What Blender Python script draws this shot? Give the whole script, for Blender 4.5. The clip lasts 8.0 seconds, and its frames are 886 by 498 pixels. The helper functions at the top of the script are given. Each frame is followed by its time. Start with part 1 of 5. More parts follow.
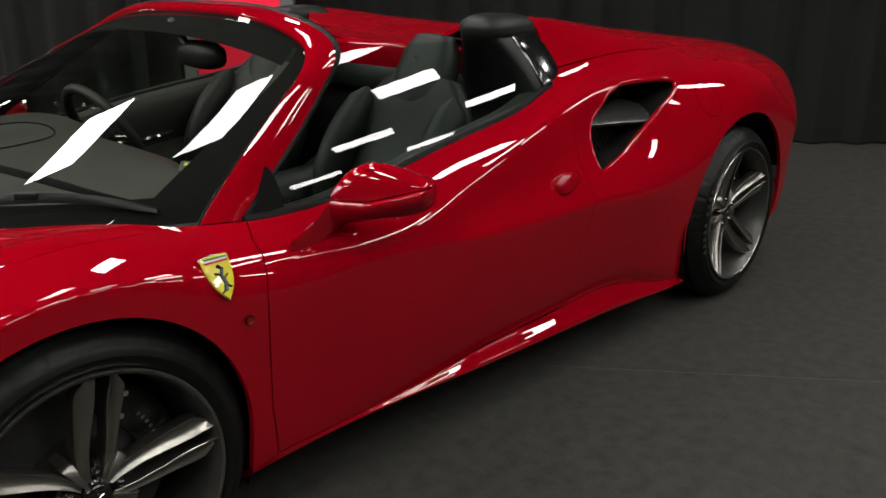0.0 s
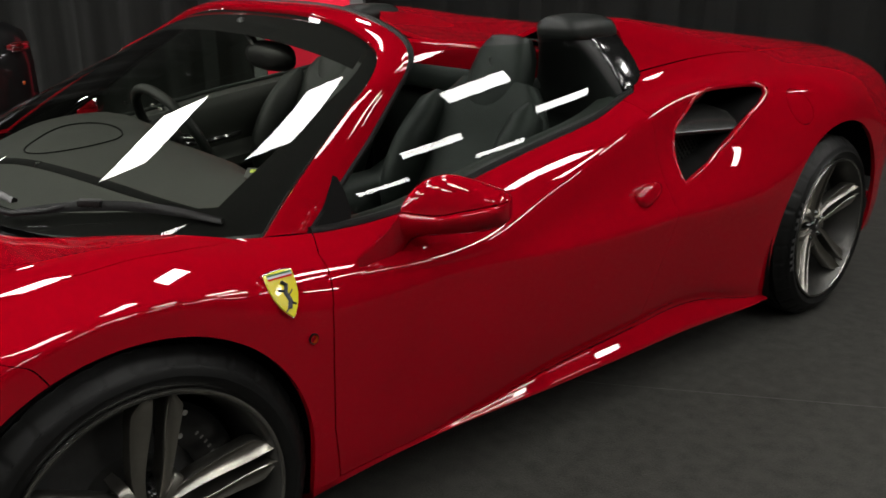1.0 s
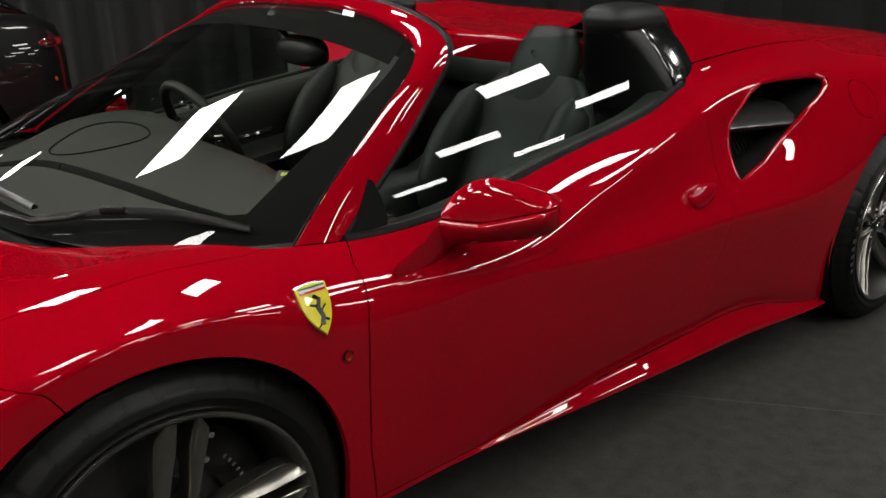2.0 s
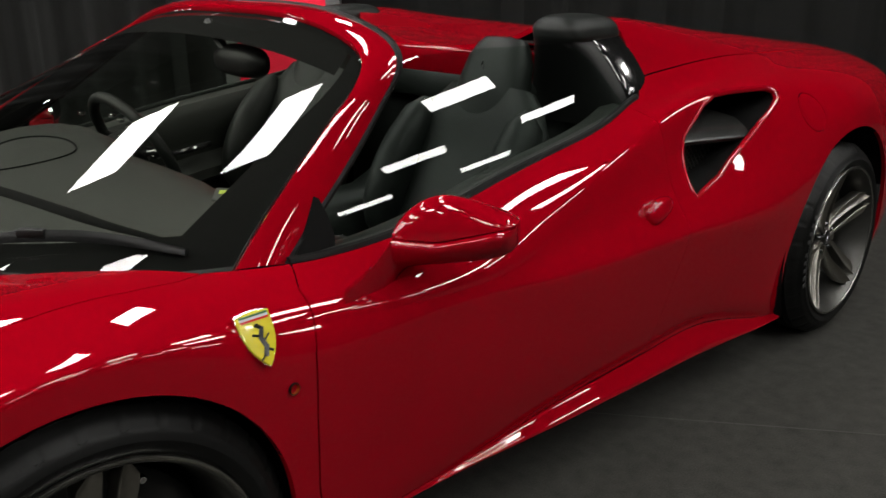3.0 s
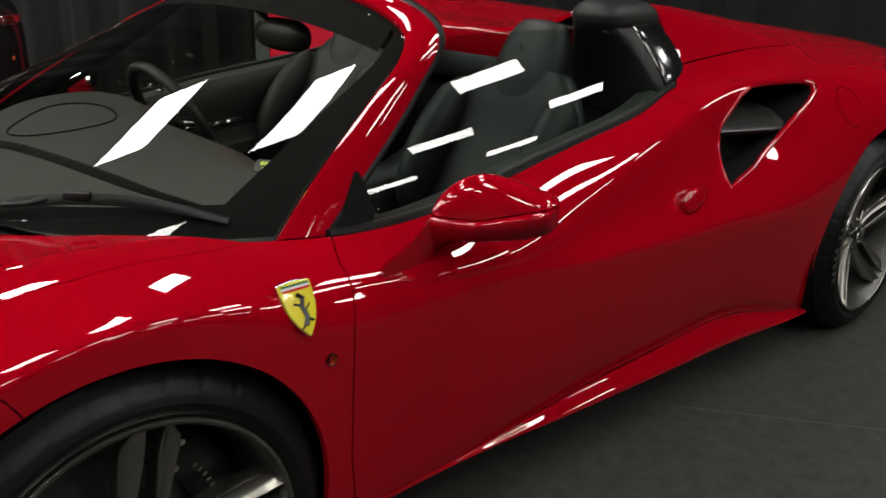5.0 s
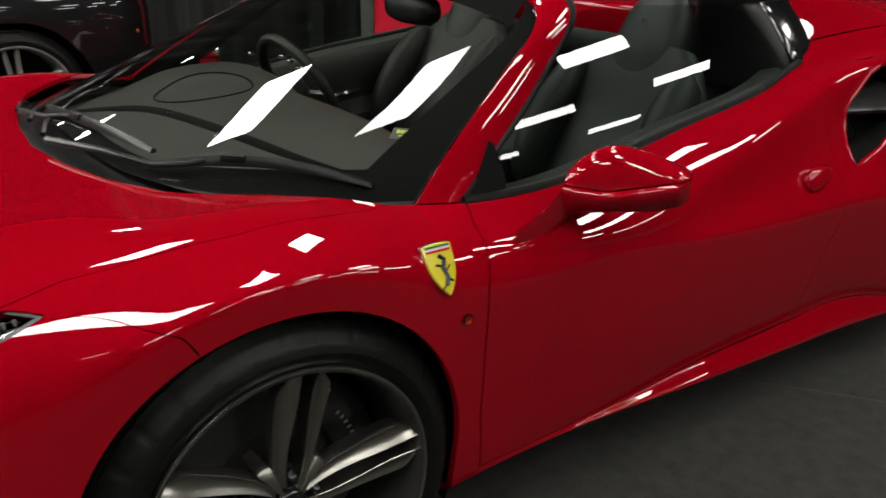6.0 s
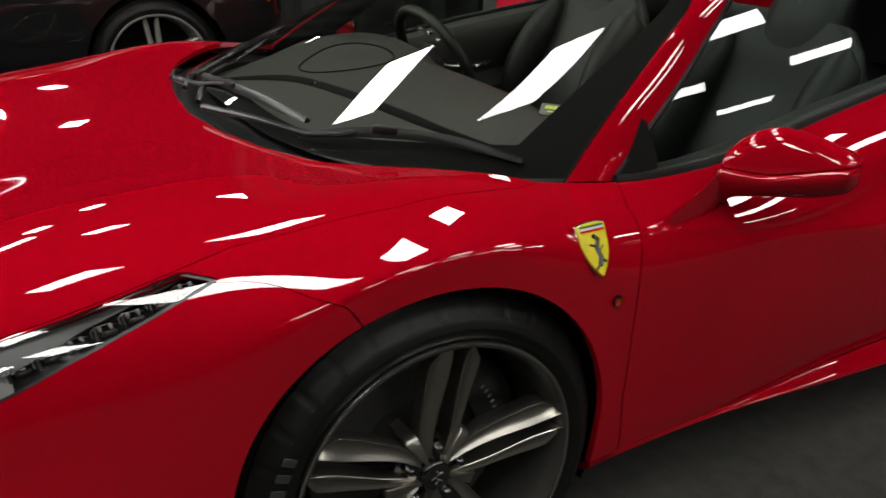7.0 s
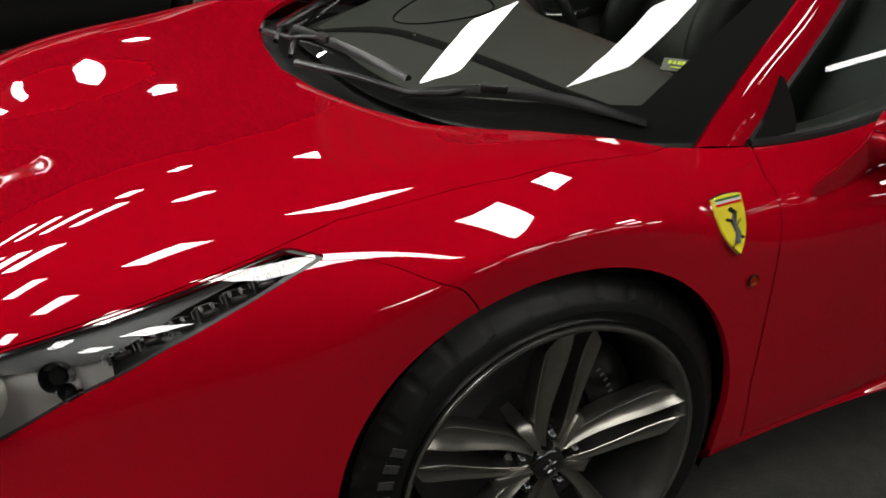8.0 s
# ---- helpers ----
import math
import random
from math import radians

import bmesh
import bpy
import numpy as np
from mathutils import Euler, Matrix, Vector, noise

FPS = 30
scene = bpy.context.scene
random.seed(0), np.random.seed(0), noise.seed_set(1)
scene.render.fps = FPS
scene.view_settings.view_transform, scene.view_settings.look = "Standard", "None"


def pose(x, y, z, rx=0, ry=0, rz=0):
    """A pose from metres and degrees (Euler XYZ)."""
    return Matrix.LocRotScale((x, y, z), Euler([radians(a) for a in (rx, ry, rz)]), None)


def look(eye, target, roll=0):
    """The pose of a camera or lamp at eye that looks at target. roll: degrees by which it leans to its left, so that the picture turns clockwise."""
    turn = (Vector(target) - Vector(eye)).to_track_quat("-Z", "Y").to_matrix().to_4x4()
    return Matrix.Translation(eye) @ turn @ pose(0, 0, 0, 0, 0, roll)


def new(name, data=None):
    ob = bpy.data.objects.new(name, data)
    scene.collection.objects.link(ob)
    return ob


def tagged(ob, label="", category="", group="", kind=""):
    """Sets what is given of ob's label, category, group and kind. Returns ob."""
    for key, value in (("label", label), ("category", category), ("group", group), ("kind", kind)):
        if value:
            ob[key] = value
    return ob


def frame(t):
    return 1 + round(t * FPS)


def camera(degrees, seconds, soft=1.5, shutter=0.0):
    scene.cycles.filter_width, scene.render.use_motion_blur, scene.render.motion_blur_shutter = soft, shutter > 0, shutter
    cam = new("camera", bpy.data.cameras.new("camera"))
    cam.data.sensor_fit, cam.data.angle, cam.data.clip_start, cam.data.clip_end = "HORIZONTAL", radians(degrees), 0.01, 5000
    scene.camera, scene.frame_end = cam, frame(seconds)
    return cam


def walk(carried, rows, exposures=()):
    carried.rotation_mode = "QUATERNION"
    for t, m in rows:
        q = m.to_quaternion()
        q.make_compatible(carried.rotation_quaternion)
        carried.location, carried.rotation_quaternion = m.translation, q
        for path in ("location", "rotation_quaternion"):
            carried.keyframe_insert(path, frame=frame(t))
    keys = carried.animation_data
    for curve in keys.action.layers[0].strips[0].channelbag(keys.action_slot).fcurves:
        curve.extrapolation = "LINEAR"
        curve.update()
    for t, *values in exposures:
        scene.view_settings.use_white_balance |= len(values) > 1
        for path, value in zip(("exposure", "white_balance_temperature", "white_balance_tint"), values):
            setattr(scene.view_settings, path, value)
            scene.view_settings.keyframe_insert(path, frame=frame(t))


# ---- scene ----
cam = camera(54.7, 8.0, shutter=0.4)
PATH = [
    (0, (-0.57, -2.36, 1.307), (0.813, -1.061, 0.675), -0.4),
    (0.5, (-0.551, -2.307, 1.319), (0.794, -0.969, 0.684), -0.0),
    (1, (-0.503, -2.256, 1.316), (0.776, -0.858, 0.675), -0.4),
    (1.5, (-0.454, -2.215, 1.316), (0.762, -0.769, 0.66), -1.0),
    (1.7, (-0.443, -2.19, 1.316), (0.763, -0.738, 0.654), -1.2),
    (2.8, (-0.39, -2.065, 1.293), (0.906, -0.684, 0.652), -0.8),
    (3, (-0.375, -2.057, 1.292), (0.946, -0.695, 0.659), -0.5),
    (3.5, (-0.357, -2.032, 1.289), (1.02, -0.72, 0.671), 0.3),
    (4, (-0.36, -2.042, 1.303), (1.021, -0.74, 0.67), 0.9),
    (4.2, (-0.364, -2.045, 1.303), (1.006, -0.736, 0.661), 0.9),
    (5.3, (-0.442, -2.033, 1.276), (0.802, -0.623, 0.594), 1.1),
    (5.5, (-0.461, -2.029, 1.281), (0.752, -0.602, 0.58), 0.8),
    (6, (-0.529, -2.027, 1.278), (0.598, -0.538, 0.562), 1.1),
    (6.5, (-0.577, -2.011, 1.28), (0.45, -0.464, 0.538), 0.9),
    (7, (-0.599, -1.97, 1.282), (0.319, -0.374, 0.502), 0.7),
    (7.5, (-0.612, -1.892, 1.275), (0.219, -0.274, 0.444), 0.2),
    (8, (-0.603, -1.83, 1.271), (0.144, -0.202, 0.381), -0.8),
]
walk(cam, [(t, look(eye, target, roll)) for t, eye, target, roll in PATH])

# ------------------------------------------------------------------ world and light
ROOM = math.atan2(-0.809, 0.588)            # the hall stands askew to the car
UX, UY = math.cos(ROOM), math.sin(ROOM)     # along the back curtain
VX, VY = -UY, UX                            # towards the back curtain
BACK, FRONT, LEFT, RIGHT, CEIL = 4.85, -8.4, -17.0, 10.5, 4.2

FAR, BEND = 9.8, -4.2                        # the unseen far end is set wider, to keep the bonnet's reflections dark


def hall(u, v, z=0.0):
    return Vector((u * UX + v * VX, u * UY + v * VY, z))


world = bpy.data.worlds.new("world")
scene.world = world
world.use_nodes = True
world.node_tree.nodes["Background"].inputs[0].default_value = (0.02, 0.021, 0.022, 1)
world.node_tree.nodes["Background"].inputs[1].default_value = 0.1


# ------------------------------------------------------------------ materials
def material(name, colour, rough=0.5, metal=0.0, coat=0.0, coat_rough=0.03, grain=0.0, scale=40.0, bump=0.0, bump_scale=200.0, spec=0.5, rough_var=0.0):
    m = bpy.data.materials.new(name)
    m.use_nodes = True
    nt = m.node_tree
    b = nt.nodes["Principled BSDF"]
    b.inputs["Base Color"].default_value = (*colour, 1)
    b.inputs["Roughness"].default_value = rough
    b.inputs["Metallic"].default_value = metal
    b.inputs["Coat Weight"].default_value = coat
    b.inputs["Coat Roughness"].default_value = coat_rough
    b.inputs["Specular IOR Level"].default_value = spec
    tc = nt.nodes.new("ShaderNodeTexCoord")
    if grain > 0:
        n1 = nt.nodes.new("ShaderNodeTexNoise")
        n1.inputs["Scale"].default_value = scale
        n1.inputs["Detail"].default_value = 5
        n2 = nt.nodes.new("ShaderNodeTexNoise")
        n2.inputs["Scale"].default_value = scale * 0.09
        n2.inputs["Detail"].default_value = 3
        add = nt.nodes.new("ShaderNodeMath")
        add.operation = "ADD"
        ramp = nt.nodes.new("ShaderNodeMapRange")
        ramp.inputs["From Min"].default_value, ramp.inputs["From Max"].default_value = 0.6, 1.4
        ramp.inputs["To Min"].default_value, ramp.inputs["To Max"].default_value = 1 - grain, 1 + grain
        mix = nt.nodes.new("ShaderNodeVectorMath")
        mix.operation = "SCALE"
        mix.inputs[0].default_value = colour
        nt.links.new(tc.outputs["Object"], n1.inputs["Vector"])
        nt.links.new(tc.outputs["Object"], n2.inputs["Vector"])
        nt.links.new(n1.outputs[0], add.inputs[0])
        nt.links.new(n2.outputs[0], add.inputs[1])
        nt.links.new(add.outputs[0], ramp.inputs["Value"])
        nt.links.new(ramp.outputs[0], mix.inputs["Scale"])
        nt.links.new(mix.outputs[0], b.inputs["Base Color"])
        if rough_var > 0:
            rr = nt.nodes.new("ShaderNodeMapRange")
            rr.inputs["From Min"].default_value, rr.inputs["From Max"].default_value = 0.35, 0.65
            rr.inputs["To Min"].default_value, rr.inputs["To Max"].default_value = rough - rough_var, rough + rough_var
            nt.links.new(n2.outputs[0], rr.inputs["Value"])
            nt.links.new(rr.outputs[0], b.inputs["Roughness"])
    if bump > 0:
        n3 = nt.nodes.new("ShaderNodeTexNoise")
        n3.inputs["Scale"].default_value = bump_scale
        n3.inputs["Detail"].default_value = 4
        bp = nt.nodes.new("ShaderNodeBump")
        bp.inputs["Strength"].default_value = bump
        bp.inputs["Distance"].default_value = 0.002
        nt.links.new(tc.outputs["Object"], n3.inputs["Vector"])
        nt.links.new(n3.outputs[0], bp.inputs["Height"])
        nt.links.new(bp.outputs[0], b.inputs["Normal"])
    return m


def glass(name, tint, rough=0.0, thin=True):
    """A thin pane: clear through, with the mirror gloss of its front."""
    m = bpy.data.materials.new(name)
    m.use_nodes = True
    nt = m.node_tree
    nt.nodes.remove(nt.nodes["Principled BSDF"])
    tr = nt.nodes.new("ShaderNodeBsdfTransparent")
    tr.inputs[0].default_value = (*tint, 1)
    gl = nt.nodes.new("ShaderNodeBsdfGlossy")
    gl.inputs["Roughness"].default_value = rough
    lw = nt.nodes.new("ShaderNodeLayerWeight")
    lw.inputs["Blend"].default_value = 0.5
    pw = nt.nodes.new("ShaderNodeMath")
    pw.operation = "POWER"
    pw.inputs[1].default_value = 5.0
    fr = nt.nodes.new("ShaderNodeMath")
    fr.operation = "MULTIPLY_ADD"
    fr.inputs[1].default_value, fr.inputs[2].default_value = 0.957, 0.043
    nt.links.new(lw.outputs["Facing"], pw.inputs[0])
    nt.links.new(pw.outputs[0], fr.inputs[0])
    mx = nt.nodes.new("ShaderNodeMixShader")
    nt.links.new(fr.outputs[0], mx.inputs[0])
    nt.links.new(tr.outputs[0], mx.inputs[1])
    nt.links.new(gl.outputs[0], mx.inputs[2])
    nt.links.new(mx.outputs[0], nt.nodes["Material Output"].inputs[0])
    return m


def glow(name, colour, strength):
    m = bpy.data.materials.new(name)
    m.use_nodes = True
    b = m.node_tree.nodes["Principled BSDF"]
    b.inputs["Base Color"].default_value = (*colour, 1)
    b.inputs["Emission Color"].default_value = (*colour, 1)
    b.inputs["Emission Strength"].default_value = strength
    return m


def lacquer(name, colour):
    """Solid car paint: a matt colour under a clear mirror-smooth lacquer."""
    m = material(name, colour, 1.0, grain=0.02, scale=30)
    nt = m.node_tree
    old = nt.nodes["Principled BSDF"]
    base = nt.nodes.new("ShaderNodeBsdfDiffuse")
    base.inputs["Roughness"].default_value = 0.2
    nt.links.new(old.inputs["Base Color"].links[0].from_socket, base.inputs["Color"])
    nt.nodes.remove(old)
    gl = nt.nodes.new("ShaderNodeBsdfGlossy")
    gl.inputs["Roughness"].default_value = 0.012
    gl.inputs["Color"].default_value = (0.95, 0.95, 0.95, 1)
    fr = nt.nodes.new("ShaderNodeFresnel")
    fr.inputs["IOR"].default_value = 1.5
    mx = nt.nodes.new("ShaderNodeMixShader")
    nt.links.new(fr.outputs[0], mx.inputs[0])
    nt.links.new(base.outputs[0], mx.inputs[1])
    nt.links.new(gl.outputs[0], mx.inputs[2])
    nt.links.new(mx.outputs[0], nt.nodes["Material Output"].inputs[0])
    return m


PAINT = lacquer("red_paint", (0.27, 0.0005, 0.0065))
BLACK_GLOSS = material("black_gloss", (0.006, 0.006, 0.006), 0.12, 0, 0.6, 0.03)
BLACK_SATIN = material("black_satin", (0.0055, 0.0055, 0.0054), 0.45, spec=0.22, grain=0.2, scale=300, bump=0.05, bump_scale=900)
BLACK_MATT = material("black_matt", (0.0045, 0.0045, 0.0044), 0.9, spec=0.08)
RUBBER = material("tyre_rubber", (0.0062, 0.0062, 0.0060), 0.42, spec=0.16, grain=0.25, scale=60, bump=0.15, bump_scale=500)
ALLOY = material("alloy_rim", (0.34, 0.325, 0.29), 0.34, 1.0, grain=0.08, scale=80)
ALLOY_DARK = material("alloy_dark", (0.085, 0.084, 0.079), 0.40, 0.8, grain=0.12, scale=60)
RIM_LIP = material("rim_lip", (0.42, 0.41, 0.38), 0.24, 1.0)
CHROME = material("chrome", (0.75, 0.75, 0.74), 0.12, 1.0)
STEEL = material("brake_steel", (0.05, 0.05, 0.05), 0.5, 0.6, grain=0.15, scale=90)
LEATHER = material("black_leather", (0.0060, 0.0074, 0.0064), 0.5, spec=0.28, grain=0.15, scale=70, bump=0.25, bump_scale=420)
DASH = material("dash_leather", (0.0100, 0.0116, 0.0092), 0.55, spec=0.4, grain=0.12, scale=60, bump=0.3, bump_scale=520)
SCREEN_GLASS = glass("screen_glass", (0.76, 0.79, 0.72))
SIDE_GLASS = glass("side_glass", (0.62, 0.70, 0.65))
LENS_GLASS = glass("lens_glass", (0.9, 0.92, 0.92))
CARPET = material("carpet", (0.0315, 0.0306, 0.0275), 0.95, grain=0.42, scale=210, bump=0.9, bump_scale=160, spec=0.2)
CURTAIN = material("black_curtain", (0.0088, 0.0088, 0.0083), 0.9, grain=0.12, scale=30, bump=0.2, bump_scale=300, spec=0.2)
CEILING = material("ceiling_tile", (0.012, 0.012, 0.012), 0.9, grain=0.1, scale=20)
LAMP = glow("light_panel", (1.0, 0.985, 0.94), 29.3)


# ------------------------------------------------------------------ mesh helpers
def mesh_of(name, verts, faces, mats, smooth=True, normals=None):
    me = bpy.data.meshes.new(name)
    me.from_pydata([tuple(v) for v in verts], [], [tuple(f) for f in faces])
    for m in (mats if isinstance(mats, (list, tuple)) else [mats]):
        me.materials.append(m)
    me.polygons.foreach_set("use_smooth", [smooth] * len(me.polygons))
    if normals is not None:
        me.normals_split_custom_set_from_vertices([tuple(n) for n in normals])
    me.update()
    return me


def thing(name, label, category, group="", place=(0, 0, 0)):
    ob = tagged(new(name), label, category, group)
    ob.location = place
    return ob


def piece(name, me, parent=None, label="", m=None):
    ob = new(name, me)
    if parent is not None:
        ob.parent = parent
        ob.matrix_parent_inverse = Matrix.Identity(4)
    if m is not None:
        ob.matrix_basis = m
    if label:
        ob["label"] = label
    return ob


def part(name, bm, mat, parent=None, label="", m=None, smooth=True):
    me = bpy.data.meshes.new(name)
    bm.normal_update()
    bm.to_mesh(me)
    bm.free()
    me.materials.append(mat)
    me.polygons.foreach_set("use_smooth", [smooth] * len(me.polygons))
    if smooth:
        me.set_sharp_from_angle(angle=radians(42))
    return piece(name, me, parent, label, m)


def bevelled_box(size, bevel=0.01, segments=2, centre=(0, 0, 0)):
    bm = bmesh.new()
    bmesh.ops.create_cube(bm, size=1, matrix=Matrix.Translation(centre) @ Matrix.Diagonal((*size, 1)))
    if bevel > 0:
        bmesh.ops.bevel(bm, geom=bm.edges[:], offset=bevel, segments=segments, profile=0.5, affect="EDGES")
    return bm


def tube(points, radius, sides=10, closed=False, squash=1.0):
    """A round bar along points; radius may be a list."""
    bm = bmesh.new()
    pts = [Vector(p) for p in points]
    n = len(pts)
    rad = radius if isinstance(radius, (list, tuple)) else [radius] * n
    rings = []
    side = None
    for i, p in enumerate(pts):
        a, b = pts[i - 1] if (i or closed) else p, pts[(i + 1) % n] if (i < n - 1 or closed) else p
        d = (b - a).normalized()
        if side is None:
            side = d.orthogonal().normalized()
        side = (side - d * side.dot(d)).normalized()
        up = d.cross(side)
        rings.append([bm.verts.new(p + (side * math.cos(k * math.tau / sides) + up * squash * math.sin(k * math.tau / sides)) * rad[i]) for k in range(sides)])
    for i in range(n if closed else n - 1):
        r, s = rings[i], rings[(i + 1) % n]
        for k in range(sides):
            bm.faces.new((r[k], r[(k + 1) % sides], s[(k + 1) % sides], s[k]))
    if not closed:
        bm.faces.new(rings[0][::-1])
        bm.faces.new(rings[-1])
    return bm


def loft(rings, closed_ring=True, caps=True):
    """A skin over rings of equally many points."""
    bm = bmesh.new()
    vs = [[bm.verts.new(p) for p in r] for r in rings]
    n = len(vs[0])
    for a, b in zip(vs, vs[1:]):
        for k in range(n if closed_ring else n - 1):
            bm.faces.new((a[k], a[(k + 1) % n], b[(k + 1) % n], b[k]))
    if caps and closed_ring:
        bm.faces.new(vs[0][::-1])
        bm.faces.new(vs[-1])
    bmesh.ops.recalc_face_normals(bm, faces=bm.faces[:])
    return bm


def revolve(profile, steps=64, axis_y=True):
    """A profile of (radius, along) turned round the y axis."""
    bm = bmesh.new()
    rings = []
    for k in range(steps):
        c, s = math.cos(k * math.tau / steps), math.sin(k * math.tau / steps)
        rings.append([bm.verts.new((r * c, y, r * s)) for r, y in profile])
    for k in range(steps):
        a, b = rings[k], rings[(k + 1) % steps]
        for i in range(len(profile) - 1):
            bm.faces.new((a[i], a[i + 1], b[i + 1], b[i]))
    bmesh.ops.recalc_face_normals(bm, faces=bm.faces[:])
    return bm


def pchip(xk, yk, x):
    """Smooth interpolation that does not overshoot."""
    xk, yk = np.asarray(xk, float), np.asarray(yk, float)
    h, d = np.diff(xk), np.diff(yk) / np.diff(xk)
    m = np.zeros(len(xk))
    for i in range(1, len(xk) - 1):
        if d[i - 1] * d[i] > 0:
            w1, w2 = 2 * h[i] + h[i - 1], h[i] + 2 * h[i - 1]
            m[i] = (w1 + w2) / (w1 / d[i - 1] + w2 / d[i])
    m[0], m[-1] = d[0], d[-1]
    k = np.clip(np.searchsorted(xk, x) - 1, 0, len(xk) - 2)
    t = (x - xk[k]) / h[k]
    return (1 + 2 * t) * (1 - t) ** 2 * yk[k] + t * (1 - t) ** 2 * h[k] * m[k] + t * t * (3 - 2 * t) * yk[k + 1] + t * t * (t - 1) * h[k] * m[k + 1]


def spline(xk, yk, x):
    """Natural cubic through the knots."""
    xk, yk = np.asarray(xk, float), np.asarray(yk, float)
    n, h = len(xk), np.diff(xk)
    A, r = np.eye(n), np.zeros(n)
    for i in range(1, n - 1):
        A[i, i - 1:i + 2] = h[i - 1] / 6, (h[i - 1] + h[i]) / 3, h[i] / 6
        r[i] = (yk[i + 1] - yk[i]) / h[i] - (yk[i] - yk[i - 1]) / h[i - 1]
    M = np.linalg.solve(A, r)
    k = np.clip(np.searchsorted(xk, x) - 1, 0, n - 2)
    a, b = xk[k + 1] - x, x - xk[k]
    return (M[k] * a ** 3 + M[k + 1] * b ** 3) / (6 * h[k]) + (yk[k] / h[k] - M[k] * h[k] / 6) * a + (yk[k + 1] / h[k] - M[k + 1] * h[k] / 6) * b


